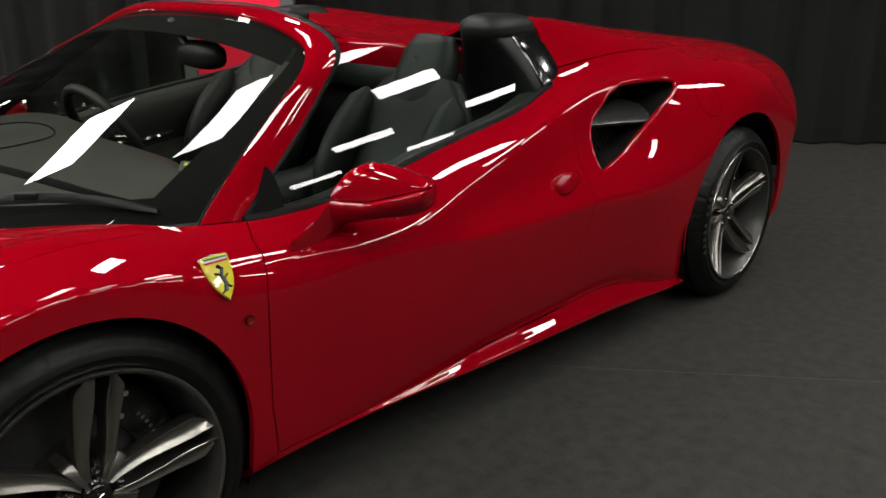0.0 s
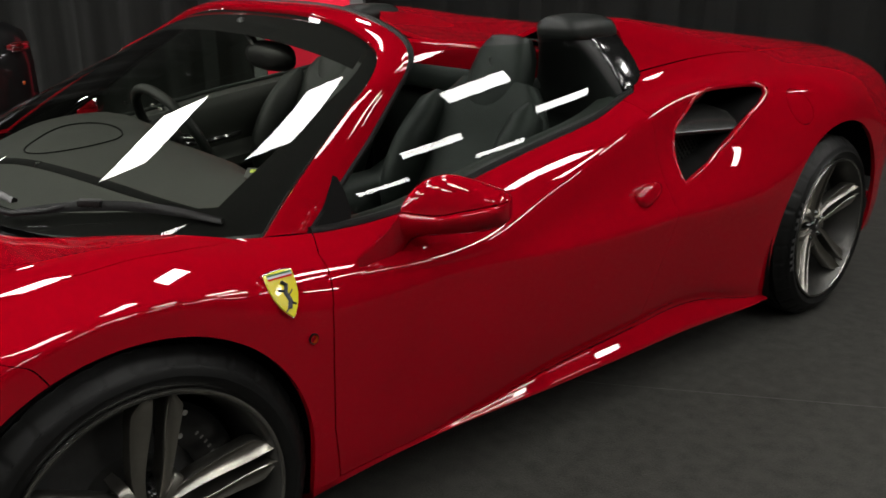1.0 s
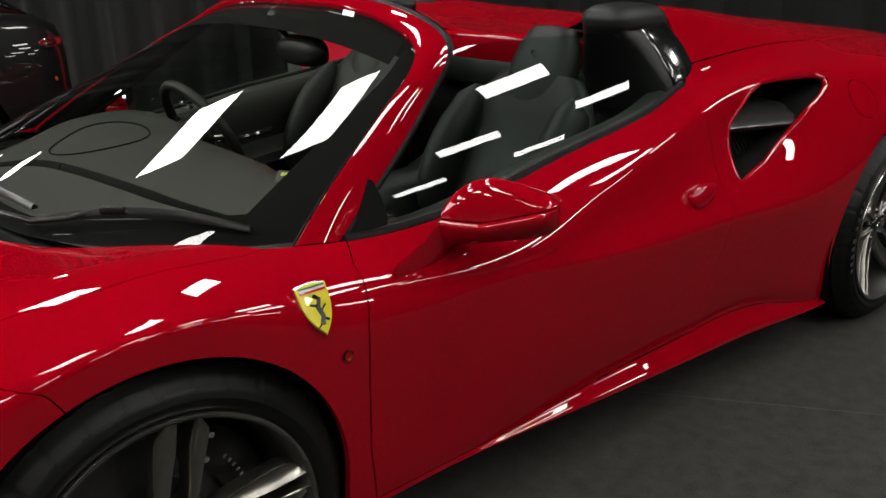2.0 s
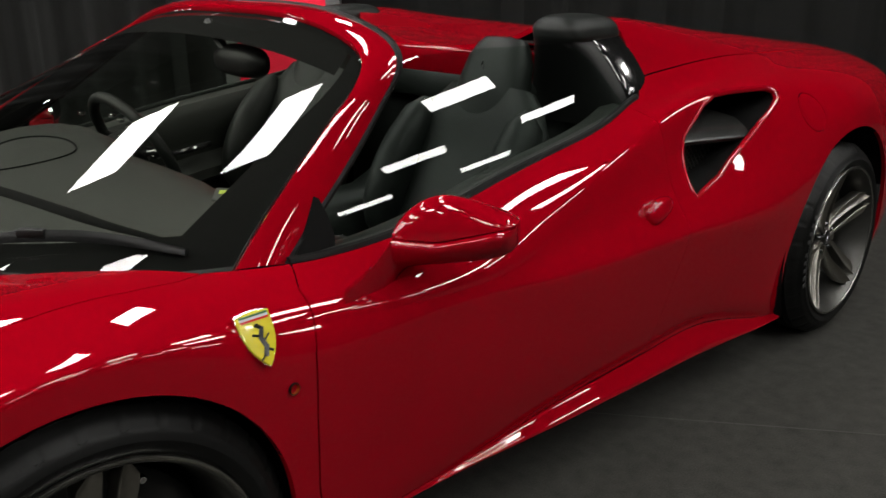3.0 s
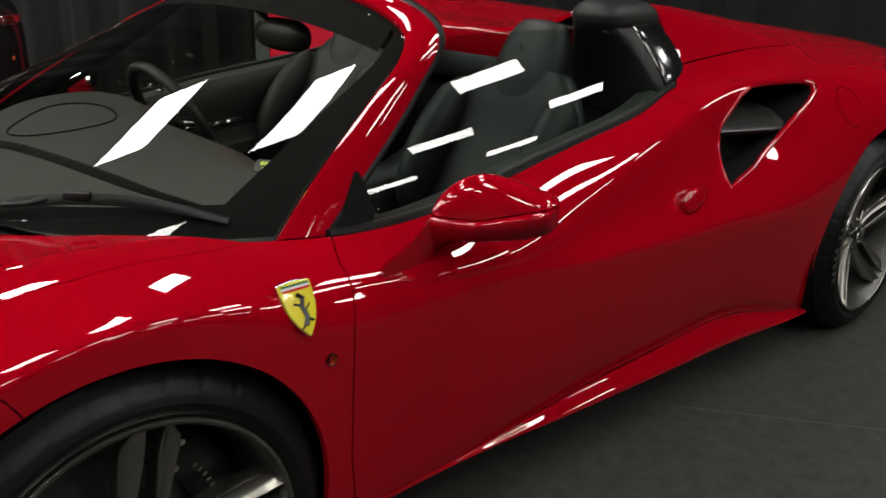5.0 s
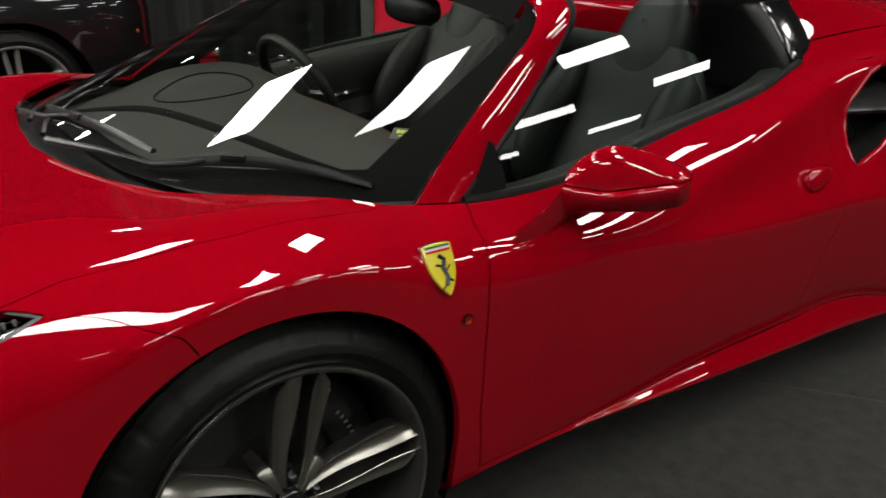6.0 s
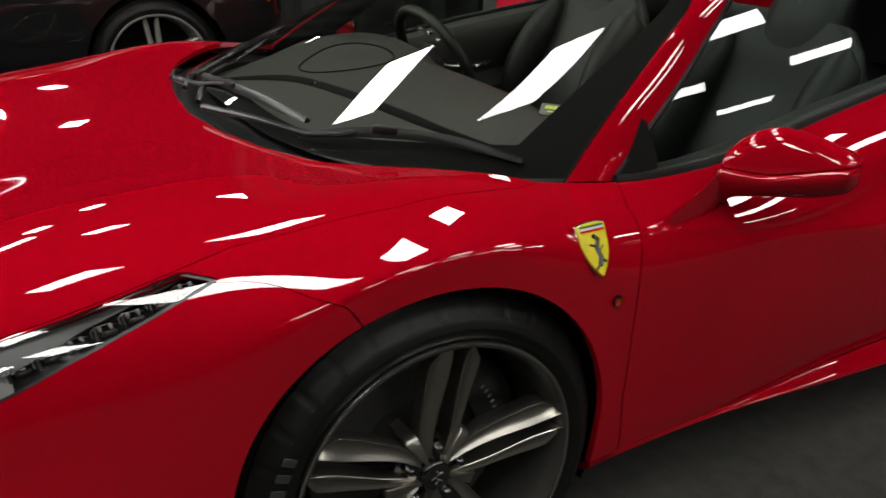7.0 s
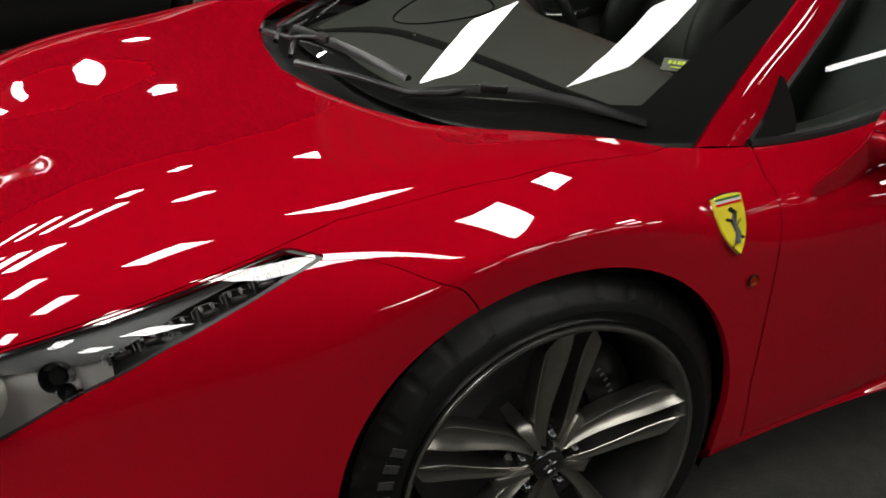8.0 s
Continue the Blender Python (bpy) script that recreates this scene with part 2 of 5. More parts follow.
# ------------------------------------------------------------------ the car's skin
# feature lines from the floor up to the middle: (x behind the front axle, half width, height)
LINES = [
    [(-1.12, 0.52, 0.18), (-0.8, 0.70, 0.15), (0.4, 0.80, 0.16), (1.5, 0.80, 0.14), (2.3, 0.86, 0.13), (3.1, 0.80, 0.18), (3.42, 0.66, 0.32)],
    [(-1.13, 0.58, 0.22), (-0.8, 0.80, 0.18), (-0.45, 0.90, 0.18), (0.0, 0.93, 0.21), (0.4, 0.905, 0.222), (0.734, 0.892, 0.215), (1.057, 0.905, 0.199), (1.52, 0.925, 0.185), (1.82, 0.932, 0.174), (2.26, 0.945, 0.154), (2.65, 0.955, 0.2), (3.0, 0.94, 0.24), (3.3, 0.85, 0.28), (3.42, 0.73, 0.36)],
    [(-1.13, 0.62, 0.26), (-0.8, 0.83, 0.23), (-0.45, 0.915, 0.22), (0.0, 0.94, 0.25), (0.4, 0.91, 0.245), (0.62, 0.895, 0.235), (0.86, 0.874, 0.223), (1.08, 0.866, 0.234), (1.31, 0.864, 0.241), (1.58, 0.866, 0.246), (1.75, 0.872, 0.256), (2.0, 0.890, 0.226), (2.27, 0.925, 0.170), (2.65, 0.955, 0.26), (3.0, 0.945, 0.28), (3.3, 0.86, 0.33), (3.42, 0.74, 0.4)],
    [(-1.13, 0.63, 0.30), (-0.8, 0.84, 0.28), (-0.45, 0.92, 0.28), (0.0, 0.945, 0.30), (0.4, 0.918, 0.285), (0.62, 0.904, 0.27), (0.86, 0.889, 0.255), (1.08, 0.884, 0.266), (1.31, 0.884, 0.275), (1.58, 0.886, 0.282), (1.75, 0.893, 0.292), (2.0, 0.912, 0.265), (2.27, 0.938, 0.215), (2.65, 0.958, 0.30), (3.0, 0.95, 0.32), (3.3, 0.87, 0.37), (3.42, 0.75, 0.44)],
    [(-1.13, 0.64, 0.35), (-0.8, 0.84, 0.34), (-0.45, 0.925, 0.36), (0.0, 0.955, 0.38), (0.3, 0.94, 0.37), (0.4, 0.926, 0.37), (0.8, 0.911, 0.36), (1.2, 0.904, 0.36), (1.6, 0.906, 0.365), (2.0, 0.93, 0.365), (2.3, 0.955, 0.36), (2.65, 0.965, 0.40), (3.0, 0.955, 0.42), (3.3, 0.88, 0.45), (3.42, 0.77, 0.5)],
    [(-1.13, 0.64, 0.39), (-0.8, 0.83, 0.42), (-0.45, 0.92, 0.47), (-0.3, 0.94, 0.48), (0.0, 0.958, 0.56), (0.3, 0.945, 0.51), (0.4, 0.932, 0.50), (0.8, 0.925, 0.50), (1.2, 0.922, 0.50), (1.6, 0.926, 0.49), (2.0, 0.948, 0.485), (2.3, 0.965, 0.48), (2.65, 0.972, 0.55), (3.0, 0.96, 0.55), (3.3, 0.89, 0.53), (3.42, 0.78, 0.55)],
    [(-1.13, 0.62, 0.43), (-0.8, 0.81, 0.5), (-0.55, 0.88, 0.56), (-0.32, 0.925, 0.632), (-0.2, 0.945, 0.6971), (0, 0.955, 0.7354), (0.2, 0.95, 0.6997), (0.3, 0.942, 0.665), (0.4, 0.93, 0.6418), (0.535, 0.926, 0.639), (0.83, 0.926, 0.632), (1, 0.929, 0.618), (1.22, 0.931, 0.603), (1.45, 0.936, 0.596), (1.73, 0.944, 0.598), (2.13, 0.964, 0.605), (2.4, 0.972, 0.66), (2.65, 0.974, 0.75), (2.9, 0.97, 0.74), (3.1, 0.955, 0.68), (3.3, 0.905, 0.64), (3.42, 0.8, 0.62)],
    [(-1.13, 0.59, 0.45), (-0.8, 0.79, 0.56), (-0.55, 0.865, 0.635), (-0.3, 0.911, 0.698), (-0.15, 0.9366, 0.7513), (0, 0.9415, 0.7767), (0.2, 0.9334, 0.747), (0.4, 0.903, 0.7026), (0.6, 0.911, 0.674), (0.75, 0.915, 0.666), (0.89, 0.917, 0.655), (0.98, 0.911, 0.655), (1.127, 0.896, 0.665), (1.306, 0.882, 0.68), (1.45, 0.872, 0.693), (1.7, 0.847, 0.727), (1.85, 0.825, 0.768), (2, 0.848, 0.775), (2.2, 0.9, 0.78), (2.4, 0.93, 0.785), (2.65, 0.953, 0.835), (2.9, 0.945, 0.83), (3.1, 0.925, 0.79), (3.3, 0.878, 0.74), (3.42, 0.78, 0.7)],
    [(-1.13, 0.55, 0.455), (-0.8, 0.765, 0.615), (-0.55, 0.838, 0.69), (-0.3, 0.86, 0.744), (-0.15, 0.863, 0.7677), (0, 0.86, 0.7948), (0.2, 0.855, 0.7801), (0.4, 0.859, 0.7419), (0.6, 0.882, 0.714), (0.75, 0.89, 0.708), (0.89, 0.893, 0.706), (0.98, 0.888, 0.718), (1.127, 0.875, 0.746), (1.306, 0.858, 0.789), (1.454, 0.836, 0.825), (1.62, 0.81, 0.858), (1.75, 0.79, 0.888), (1.95, 0.79, 0.918), (2.2, 0.815, 0.915), (2.4, 0.845, 0.908), (2.65, 0.872, 0.915), (2.9, 0.872, 0.912), (3.1, 0.855, 0.89), (3.3, 0.81, 0.85), (3.42, 0.72, 0.79)],
    [(-1.13, 0.48, 0.46), (-1.0, 0.60, 0.55), (-0.8, 0.735, 0.655), (-0.55, 0.795, 0.716), (-0.31, 0.778, 0.771), (-0.18, 0.757, 0.793), (0.03, 0.730, 0.817), (0.25, 0.745, 0.796), (0.36, 0.762, 0.774), (0.47, 0.765, 0.758), (0.73, 0.772, 0.762), (1.0, 0.767, 0.804), (1.22, 0.752, 0.835), (1.6, 0.712, 0.888), (1.75, 0.675, 0.922), (1.95, 0.69, 0.950), (2.2, 0.705, 0.970), (2.5, 0.72, 0.968), (2.8, 0.72, 0.970), (3.1, 0.70, 0.952), (3.3, 0.65, 0.92), (3.42, 0.58, 0.86)],
    [(-1.13, 0.34, 0.47), (-1.0, 0.45, 0.602), (-0.8, 0.59, 0.704), (-0.6, 0.65, 0.761), (-0.4, 0.64, 0.781), (-0.18, 0.60, 0.791), (0.0, 0.57, 0.797), (0.25, 0.60, 0.803), (0.5, 0.60, 0.81), (0.9, 0.55, 0.87), (1.2, 0.51, 1.0), (1.5, 0.5, 1.12), (1.8, 0.505, 1.137), (2.1, 0.515, 1.108), (2.4, 0.51, 1.070), (2.65, 0.51, 1.040), (2.9, 0.5, 1.006), (3.2, 0.48, 0.965), (3.44, 0.42, 0.88)],
    [(-1.13, 0.18, 0.475), (-1.0, 0.23, 0.585), (-0.8, 0.29, 0.686), (-0.6, 0.31, 0.744), (-0.3, 0.31, 0.776), (0.0, 0.29, 0.793), (0.25, 0.3, 0.804), (0.6, 0.3, 0.83), (1.0, 0.27, 0.94), (1.3, 0.25, 1.045), (1.5, 0.25, 1.072), (1.65, 0.25, 1.064), (1.8, 0.25, 1.044), (2.0, 0.25, 1.018), (2.3, 0.25, 0.985), (2.8, 0.25, 0.965), (3.2, 0.25, 0.93), (3.42, 0.21, 0.875)],
    [(-1.13, 0.0, 0.475), (-1.0, 0.0, 0.578), (-0.8, 0.0, 0.672), (-0.6, 0.0, 0.730), (-0.3, 0.0, 0.764), (0.0, 0.0, 0.791), (0.25, 0.0, 0.803), (0.6, 0.0, 0.825), (1.0, 0.0, 0.93), (1.3, 0.0, 1.025), (1.5, 0.0, 1.046), (1.65, 0.0, 1.035), (1.8, 0.0, 1.015), (2.0, 0.0, 1.0), (2.3, 0.0, 0.98), (2.8, 0.0, 0.96), (3.2, 0.0, 0.925), (3.42, 0.0, 0.875)],
]
UNDER, SILL, CREASE, LOWER, SIDE, MID, WAIST, SCALLOP, FOLD, BELT, DECK, INNER, MIDDLE = range(13)
NX = 300
CREASES = [(CREASE, [(0.5, 0.0), (0.8, 0.9), (2.3, 0.9)]), (SILL, [(0.3, 0.5), (2.3, 0.9)]), (WAIST, [(-0.5, 0.0), (-0.3, 0.45), (0.35, 0.45), (0.5, 0.55), (0.9, 1.0), (1.6, 1.0), (1.95, 0.3), (2.1, 0.3), (2.4, 0.7), (2.9, 0.7), (3.2, 0.0)]), (FOLD, [(0.9, 0.0), (1.15, 0.8), (1.7, 0.8), (1.95, 0.4), (2.2, 0.0)])]
STEPS = [4, 6, 4, 8, 10, 11, 9, 9, 9, 14, 14, 12]


def fair(y, stiff, level_end=False):
    """The curve nearest to the rows of y whose curvature changes least; stiff may vary along it."""
    n = len(y)
    D = np.diff(np.eye(n), 3, axis=0)
    k = np.asarray(stiff)[1:-2]
    A = D.T @ (D * k[:, None])
    hold = np.ones(n)
    hold[0] = hold[-1] = 1e4
    A += np.diag(hold)
    if level_end:
        E = np.zeros(n)
        E[-1], E[-2] = 1, -1
        A += 1e3 * np.outer(E, E)
    return np.linalg.solve(A, y * hold[:, None])


def skin_grid():
    xs = np.linspace(-1.13, 3.42, NX)
    ctrl = np.array([[0.6 * spline([p[0] for p in L], [p[i] for p in L], xs) + 0.4 * pchip([p[0] for p in L], [p[i] for p in L], xs) for i in (1, 2)] for L in LINES])   # line, (w, z), x
    vs = np.concatenate([np.linspace(i, i + 1, n, endpoint=False) for i, n in enumerate(STEPS)] + [[12.0]])
    g = np.zeros((NX, len(vs), 2))
    for c in range(2):
        y = ctrl[:, c, :]                                     # cubic through the lines, with slopes from their neighbours
        mr = np.zeros_like(y)
        mr[1:-1] = (y[2:] - y[:-2]) / 2
        mr[0], mr[-1] = y[1] - y[0], (y[-1] - y[-2]) if c == 0 else 0
        ml = mr.copy()
        for line, keys in CREASES:                            # a crease: each side keeps its own slope
            k = np.interp(xs, [p[0] for p in keys], [p[1] for p in keys])
            ml[line] += k * (y[line] - y[line - 1] - ml[line])
            mr[line] += k * (y[line + 1] - y[line] - mr[line])
        # full shoulder below the windows
        chord, kb = y[BELT] - y[FOLD], np.interp(xs, [0.36, 0.5, 1.7, 1.85], [0, 1, 1, 0])
        ml[BELT] += kb * ((0.5 if c else 1.25) * chord - ml[BELT])
        ks = kb * np.interp(xs, [0.85, 1.0], [1, 0])
        mr[FOLD] += kb * ((1.35 if c else 0.75) * chord - mr[FOLD])
        ml[FOLD] += ks * (mr[FOLD] - ml[FOLD])
        k = np.minimum(vs.astype(int), 11)
        t = (vs - k)[:, None]
        g[:, :, c] = ((1 + 2 * t) * (1 - t) ** 2 * y[k] + t * (1 - t) ** 2 * mr[k] + t * t * (3 - 2 * t) * y[k + 1] + t * t * (t - 1) * ml[k + 1]).T
    for n in range(6):
        g[1:-1] = 0.5 * g[1:-1] + 0.25 * (g[:-2] + g[2:])
    # the sheet metal is drawn fair: lengthwise everywhere, crosswise on the open front and rear decks
    lengthwise = np.stack([fair(g[:, :, c], np.interp(xs, [-1.13, -0.95, 0.25, 0.45, 0.75, 1.0, 1.7, 2.0, 3.2, 3.42], [2e2, 3e4, 3e4, 1e5, 5e4, 2e3, 2e3, 2e4, 2e4, 2e2])) for c in range(2)], 2)
    g[:, :, :] = lengthwise
    top = int(np.searchsorted(vs, 7.0))
    stiff = np.interp(vs[top:], [7.0, 7.6, 9.0, 9.6, 12.0], [1e2, 3e3, 4e3, 2e4, 2e4])
    crosswise = np.stack([fair(g[:, top:, c].T, stiff, c == 1).T for c in range(2)], 2)
    share = np.interp(xs, [0.70, 0.95, 1.95, 2.3], [1, 0, 0, 0.35])[:, None, None]
    g[:, top:] += share * (crosswise - g[:, top:])
    for n in range(2):
        g[:, 1:-1] = 0.5 * g[:, 1:-1] + 0.25 * (g[:, :-2] + g[:, 2:])
    return xs, vs, g


XS, VS, GRID = skin_grid()


def skin_arrays():
    nv = len(VS)
    P = np.zeros((NX, nv, 3))
    P[:, :, 0] = XS[:, None]
    P[:, :, 1] = -GRID[:, :, 0]
    P[:, :, 2] = GRID[:, :, 1]
    du, dv = np.gradient(P, axis=0), np.gradient(P, axis=1)
    N = np.cross(du, dv)
    N /= np.linalg.norm(N, axis=2, keepdims=True) + 1e-12
    N *= np.where((N[:, :, 1] * -1 + N[:, :, 2]).mean() > 0, 1, -1)
    idx = np.arange(NX * nv).reshape(NX, nv)
    F = np.stack([idx[:-1, :-1], idx[1:, :-1], idx[1:, 1:], idx[:-1, 1:]], -1).reshape(-1, 4)
    V = np.broadcast_to(VS[None, :], (NX, nv))
    return P.reshape(-1, 3), N.reshape(-1, 3), V.reshape(-1), F


SP, SN, SV, SF = skin_arrays()
SX, SW, SZ = SP[:, 0], -SP[:, 1], SP[:, 2]


def skin_point(x, v):
    """The place and normal on the left skin at x and at the level v of the feature lines."""
    i = int(np.clip(np.searchsorted(XS, x), 1, NX - 1))
    j = int(np.clip(np.searchsorted(VS, v), 1, len(VS) - 1))
    a, b = (x - XS[i - 1]) / (XS[i] - XS[i - 1]), (v - VS[j - 1]) / (VS[j] - VS[j - 1])
    nv = len(VS)
    q = lambda A, ii, jj: A[ii * nv + jj]
    def mix(A):
        return (q(A, i - 1, j - 1) * (1 - a) + q(A, i, j - 1) * a) * (1 - b) + (q(A, i - 1, j) * (1 - a) + q(A, i, j) * a) * b
    n = Vector(mix(SN))
    return Vector(mix(SP)), n.normalized()


def skin_at(x, z, low=2.0, high=9.0):
    """The level v at which the left side is at height z."""
    vs = np.linspace(low, high, 120)
    zs = [skin_point(x, v)[0].z for v in vs]
    d = np.array(zs) - z
    i = int(np.argmin(np.abs(d)))
    for j in (i - 1, i + 1):
        if 0 <= j < len(d) and d[i] * d[j] < 0:
            return float(vs[i] + (vs[j] - vs[i]) * d[i] / (d[i] - d[j]))
    return float(vs[i])


def trim(P, N, F, fields):
    """Keeps the skin where every field is above zero, cut along the exact line."""
    P, N, F = [tuple(p) for p in P], [tuple(n) for n in N], [tuple(f) for f in F]
    fields = [list(f) for f in fields]
    for c in range(len(fields)):
        val = fields[c]
        arr = np.array(val) > 0
        out, made = [], {}

        def cut(a, b):
            key = (a, b) if a < b else (b, a)
            if key not in made:
                t = val[a] / (val[a] - val[b])
                made[key] = len(P)
                P.append(tuple(p + (q - p) * t for p, q in zip(P[a], P[b])))
                N.append(tuple(p + (q - p) * t for p, q in zip(N[a], N[b])))
                for f in fields:
                    f.append(f[a] + (f[b] - f[a]) * t)
            return made[key]

        for f in F:
            s = [arr[i] if i < len(arr) else val[i] > 0 for i in f]
            if all(s):
                out.append(f)
            elif any(s):
                poly = []
                for k in range(len(f)):
                    a, b = f[k], f[(k + 1) % len(f)]
                    if s[k]:
                        poly.append(a)
                    if s[k] != s[(k + 1) % len(f)]:
                        poly.append(cut(a, b))
                if len(poly) > 2:
                    out.append(tuple(poly))
        F = out
    used = sorted({i for f in F for i in f})
    re = {o: n for n, o in enumerate(used)}
    return [P[i] for i in used], [N[i] for i in used], [tuple(re[i] for i in f) for f in F]


def panel(name, fields, mat, parent, depth=0.014, mirror=False, label=""):
    """A sheet of the skin with its edges turned in."""
    keep = np.ones(len(SF), bool)
    for f in fields:
        keep &= (np.asarray(f)[SF] > 0).any(axis=1)
    P, N, F = trim(SP, SN, SF[keep], fields)
    N = [tuple(Vector(n).normalized()) for n in N]
    count = {}
    for f in F:
        for k in range(len(f)):
            a, b = f[k], f[(k + 1) % len(f)]
            count[(a, b)] = count.get((a, b), 0) + 1
    rim = [(a, b) for (a, b) in count if (b, a) not in count and max(abs(P[a][1]), abs(P[b][1])) > 0.004]
    near, far = {}, {}
    for a, b in rim:
        for i in (a, b):
            if i not in near:
                n = Vector(N[i])
                near[i] = len(P)
                P.append(P[i])
                N.append(N[i])
                far[i] = len(P)
                P.append(tuple(Vector(P[i]) - n * depth))
                N.append(N[i])
    rim_normal = {}
    for a, b in rim:
        e = Vector(P[b]) - Vector(P[a])
        o = e.cross(Vector(N[a]))
        if o.length > 1e-9:
            o.normalize()
            for i in (a, b):
                rim_normal[i] = rim_normal.get(i, Vector()) + o
        F.append((near[b], near[a], far[a], far[b]))
    for i, o in rim_normal.items():
        if o.length > 1e-6:
            o = o.normalized()
            N[near[i]] = N[far[i]] = tuple(o)
    if mirror:
        P = [(x, -y, z) for x, y, z in P]
        N = [(x, -y, z) for x, y, z in N]
        F = [f[::-1] for f in F]
    return piece(name, mesh_of(name, P, F, mat, True, N), parent, label)


def curve(pts, at):
    return np.interp(at, [p[0] for p in pts], [p[1] for p in pts])


GAP = 0.0018
ARCH_F, ARCH_R, HUB_Z = 0.356, 0.408, 0.345
lower_side = SV < 8.6
f_arch_front = np.where(lower_side, np.hypot(SX + 0.01, SZ - HUB_Z - 0.012) - ARCH_F, 1.0)
f_arch_front = np.where((SZ < HUB_Z) & lower_side, np.abs(SX + 0.01) - ARCH_F, f_arch_front)
f_arch_rear = np.where(lower_side, np.hypot(SX - 2.65, SZ - HUB_Z) - ARCH_R, 1.0)
f_arch_rear = np.where((SZ < HUB_Z) & lower_side, np.abs(SX - 2.65) - ARCH_R + 0.03 * np.clip((HUB_Z - SZ) / 0.2, 0, 1), f_arch_rear)
f_cowl = SX - curve([(0.0, -0.132), (0.188, -0.114), (0.35, -0.080), (0.505, -0.020), (0.60, 0.058), (0.684, 0.15), (0.745, 0.26), (0.80, 0.36)], SW)
f_rear_edge = curve([(0.0, 1.66), (0.36, 1.67), (0.40, 1.70), (0.42, 1.80), (0.56, 1.82), (0.62, 1.80), (0.66, 1.775), (0.70, 1.74), (0.8, 1.6)], SW) - SX
f_cockpit = np.minimum(np.minimum(f_cowl, f_rear_edge), (SV - BELT) * 0.08)          # inside the opening above zero
f_door_front = SX - curve([(0.2, 0.425), (0.255, 0.418), (0.382, 0.400), (0.519, 0.401), (0.649, 0.408), (0.74, 0.436), (0.756, 0.462), (0.80, 0.52)], SZ)
f_door_rear = curve([(0.24, 1.55), (0.45, 1.60), (0.62, 1.65), (0.77, 1.675), (0.9, 1.675)], SZ) - SX
f_belt = (BELT - SV) * 0.08
f_sill = (SV - CREASE) * 0.035
f_nose = (SX - curve([(5.0, -0.12), (5.6, -0.132), (5.8, -0.143), (6.0, -0.157), (6.3, -0.170), (7.0, -0.203), (7.6, -0.237), (7.9, -0.262), (8.1, -0.285), (8.3, -0.320), (8.6, -0.352), (8.9, -0.375), (9.1, -0.42)], SV)) * 0.75      # fender behind, bumper before
LAMP_LOW = [(-0.95, 0.485), (-0.755, 0.577), (-0.666, 0.625), (-0.609, 0.648), (-0.536, 0.680), (-0.462, 0.707), (-0.384, 0.733), (-0.308, 0.756), (-0.2, 0.79)]
f_lamp = np.minimum(np.minimum(SZ - curve(LAMP_LOW, SX), (BELT - SV) * 0.1), np.minimum(SX + 0.93, 9))
f_lamp = np.minimum(f_lamp, (-SX - 0.309 + (SW - 0.837) * 1.21) * 0.6)                  # blunt upper end
f_lamp = np.where((SX < -0.25) & (SV > 5.5), f_lamp, -0.05)


def polygon_distance(x, z, corners):
    """Below zero inside the outline."""
    best, inside = np.full(x.shape, 9.0), np.zeros(x.shape, bool)
    for (ax, az), (bx, bz) in zip(corners, corners[1:] + corners[:1]):
        ex, ez = bx - ax, bz - az
        t = np.clip(((x - ax) * ex + (z - az) * ez) / (ex * ex + ez * ez), 0, 1)
        best = np.minimum(best, np.hypot(x - ax - t * ex, z - az - t * ez))
        cross = (az > z) != (bz > z)
        inside ^= cross & (x < ax + (z - az) * ex / (ez if abs(ez) > 1e-9 else 1e-9))
    return np.where(inside, -best, best)


INTAKE = [(1.748, 0.668), (1.90, 0.705), (2.037, 0.766), (2.142, 0.822), (2.255, 0.872), (2.292, 0.897), (2.25, 0.913), (2.065, 0.918), (1.985, 0.916), (1.915, 0.893), (1.850, 0.848), (1.795, 0.815), (1.770, 0.760), (1.755, 0.710)]
f_intake = np.where((SV > 6.05) & (SV < 8.95), polygon_distance(SX, SZ, INTAKE) - 0.004, 0.3)
f_fuel = np.hypot(SX - 2.405, SZ - 0.826) - 0.058
f_fuel = np.where((SV > 6) & (SV < 9), f_fuel, 0.5)
f_hood = (SV - curve([(-1.2, 9.05), (-0.277, 9.05), (-0.194, 8.8), (-0.018, 8.46), (0.15, 8.52), (0.24, 8.7), (0.30, 9.0), (0.6, 9.0)], SX)) * 0.08
f_deck = (SV - BELT - 0.22) * 0.1

car = thing("sports_car", "glossy red open two-seat sports car parked on dark carpet", "car")

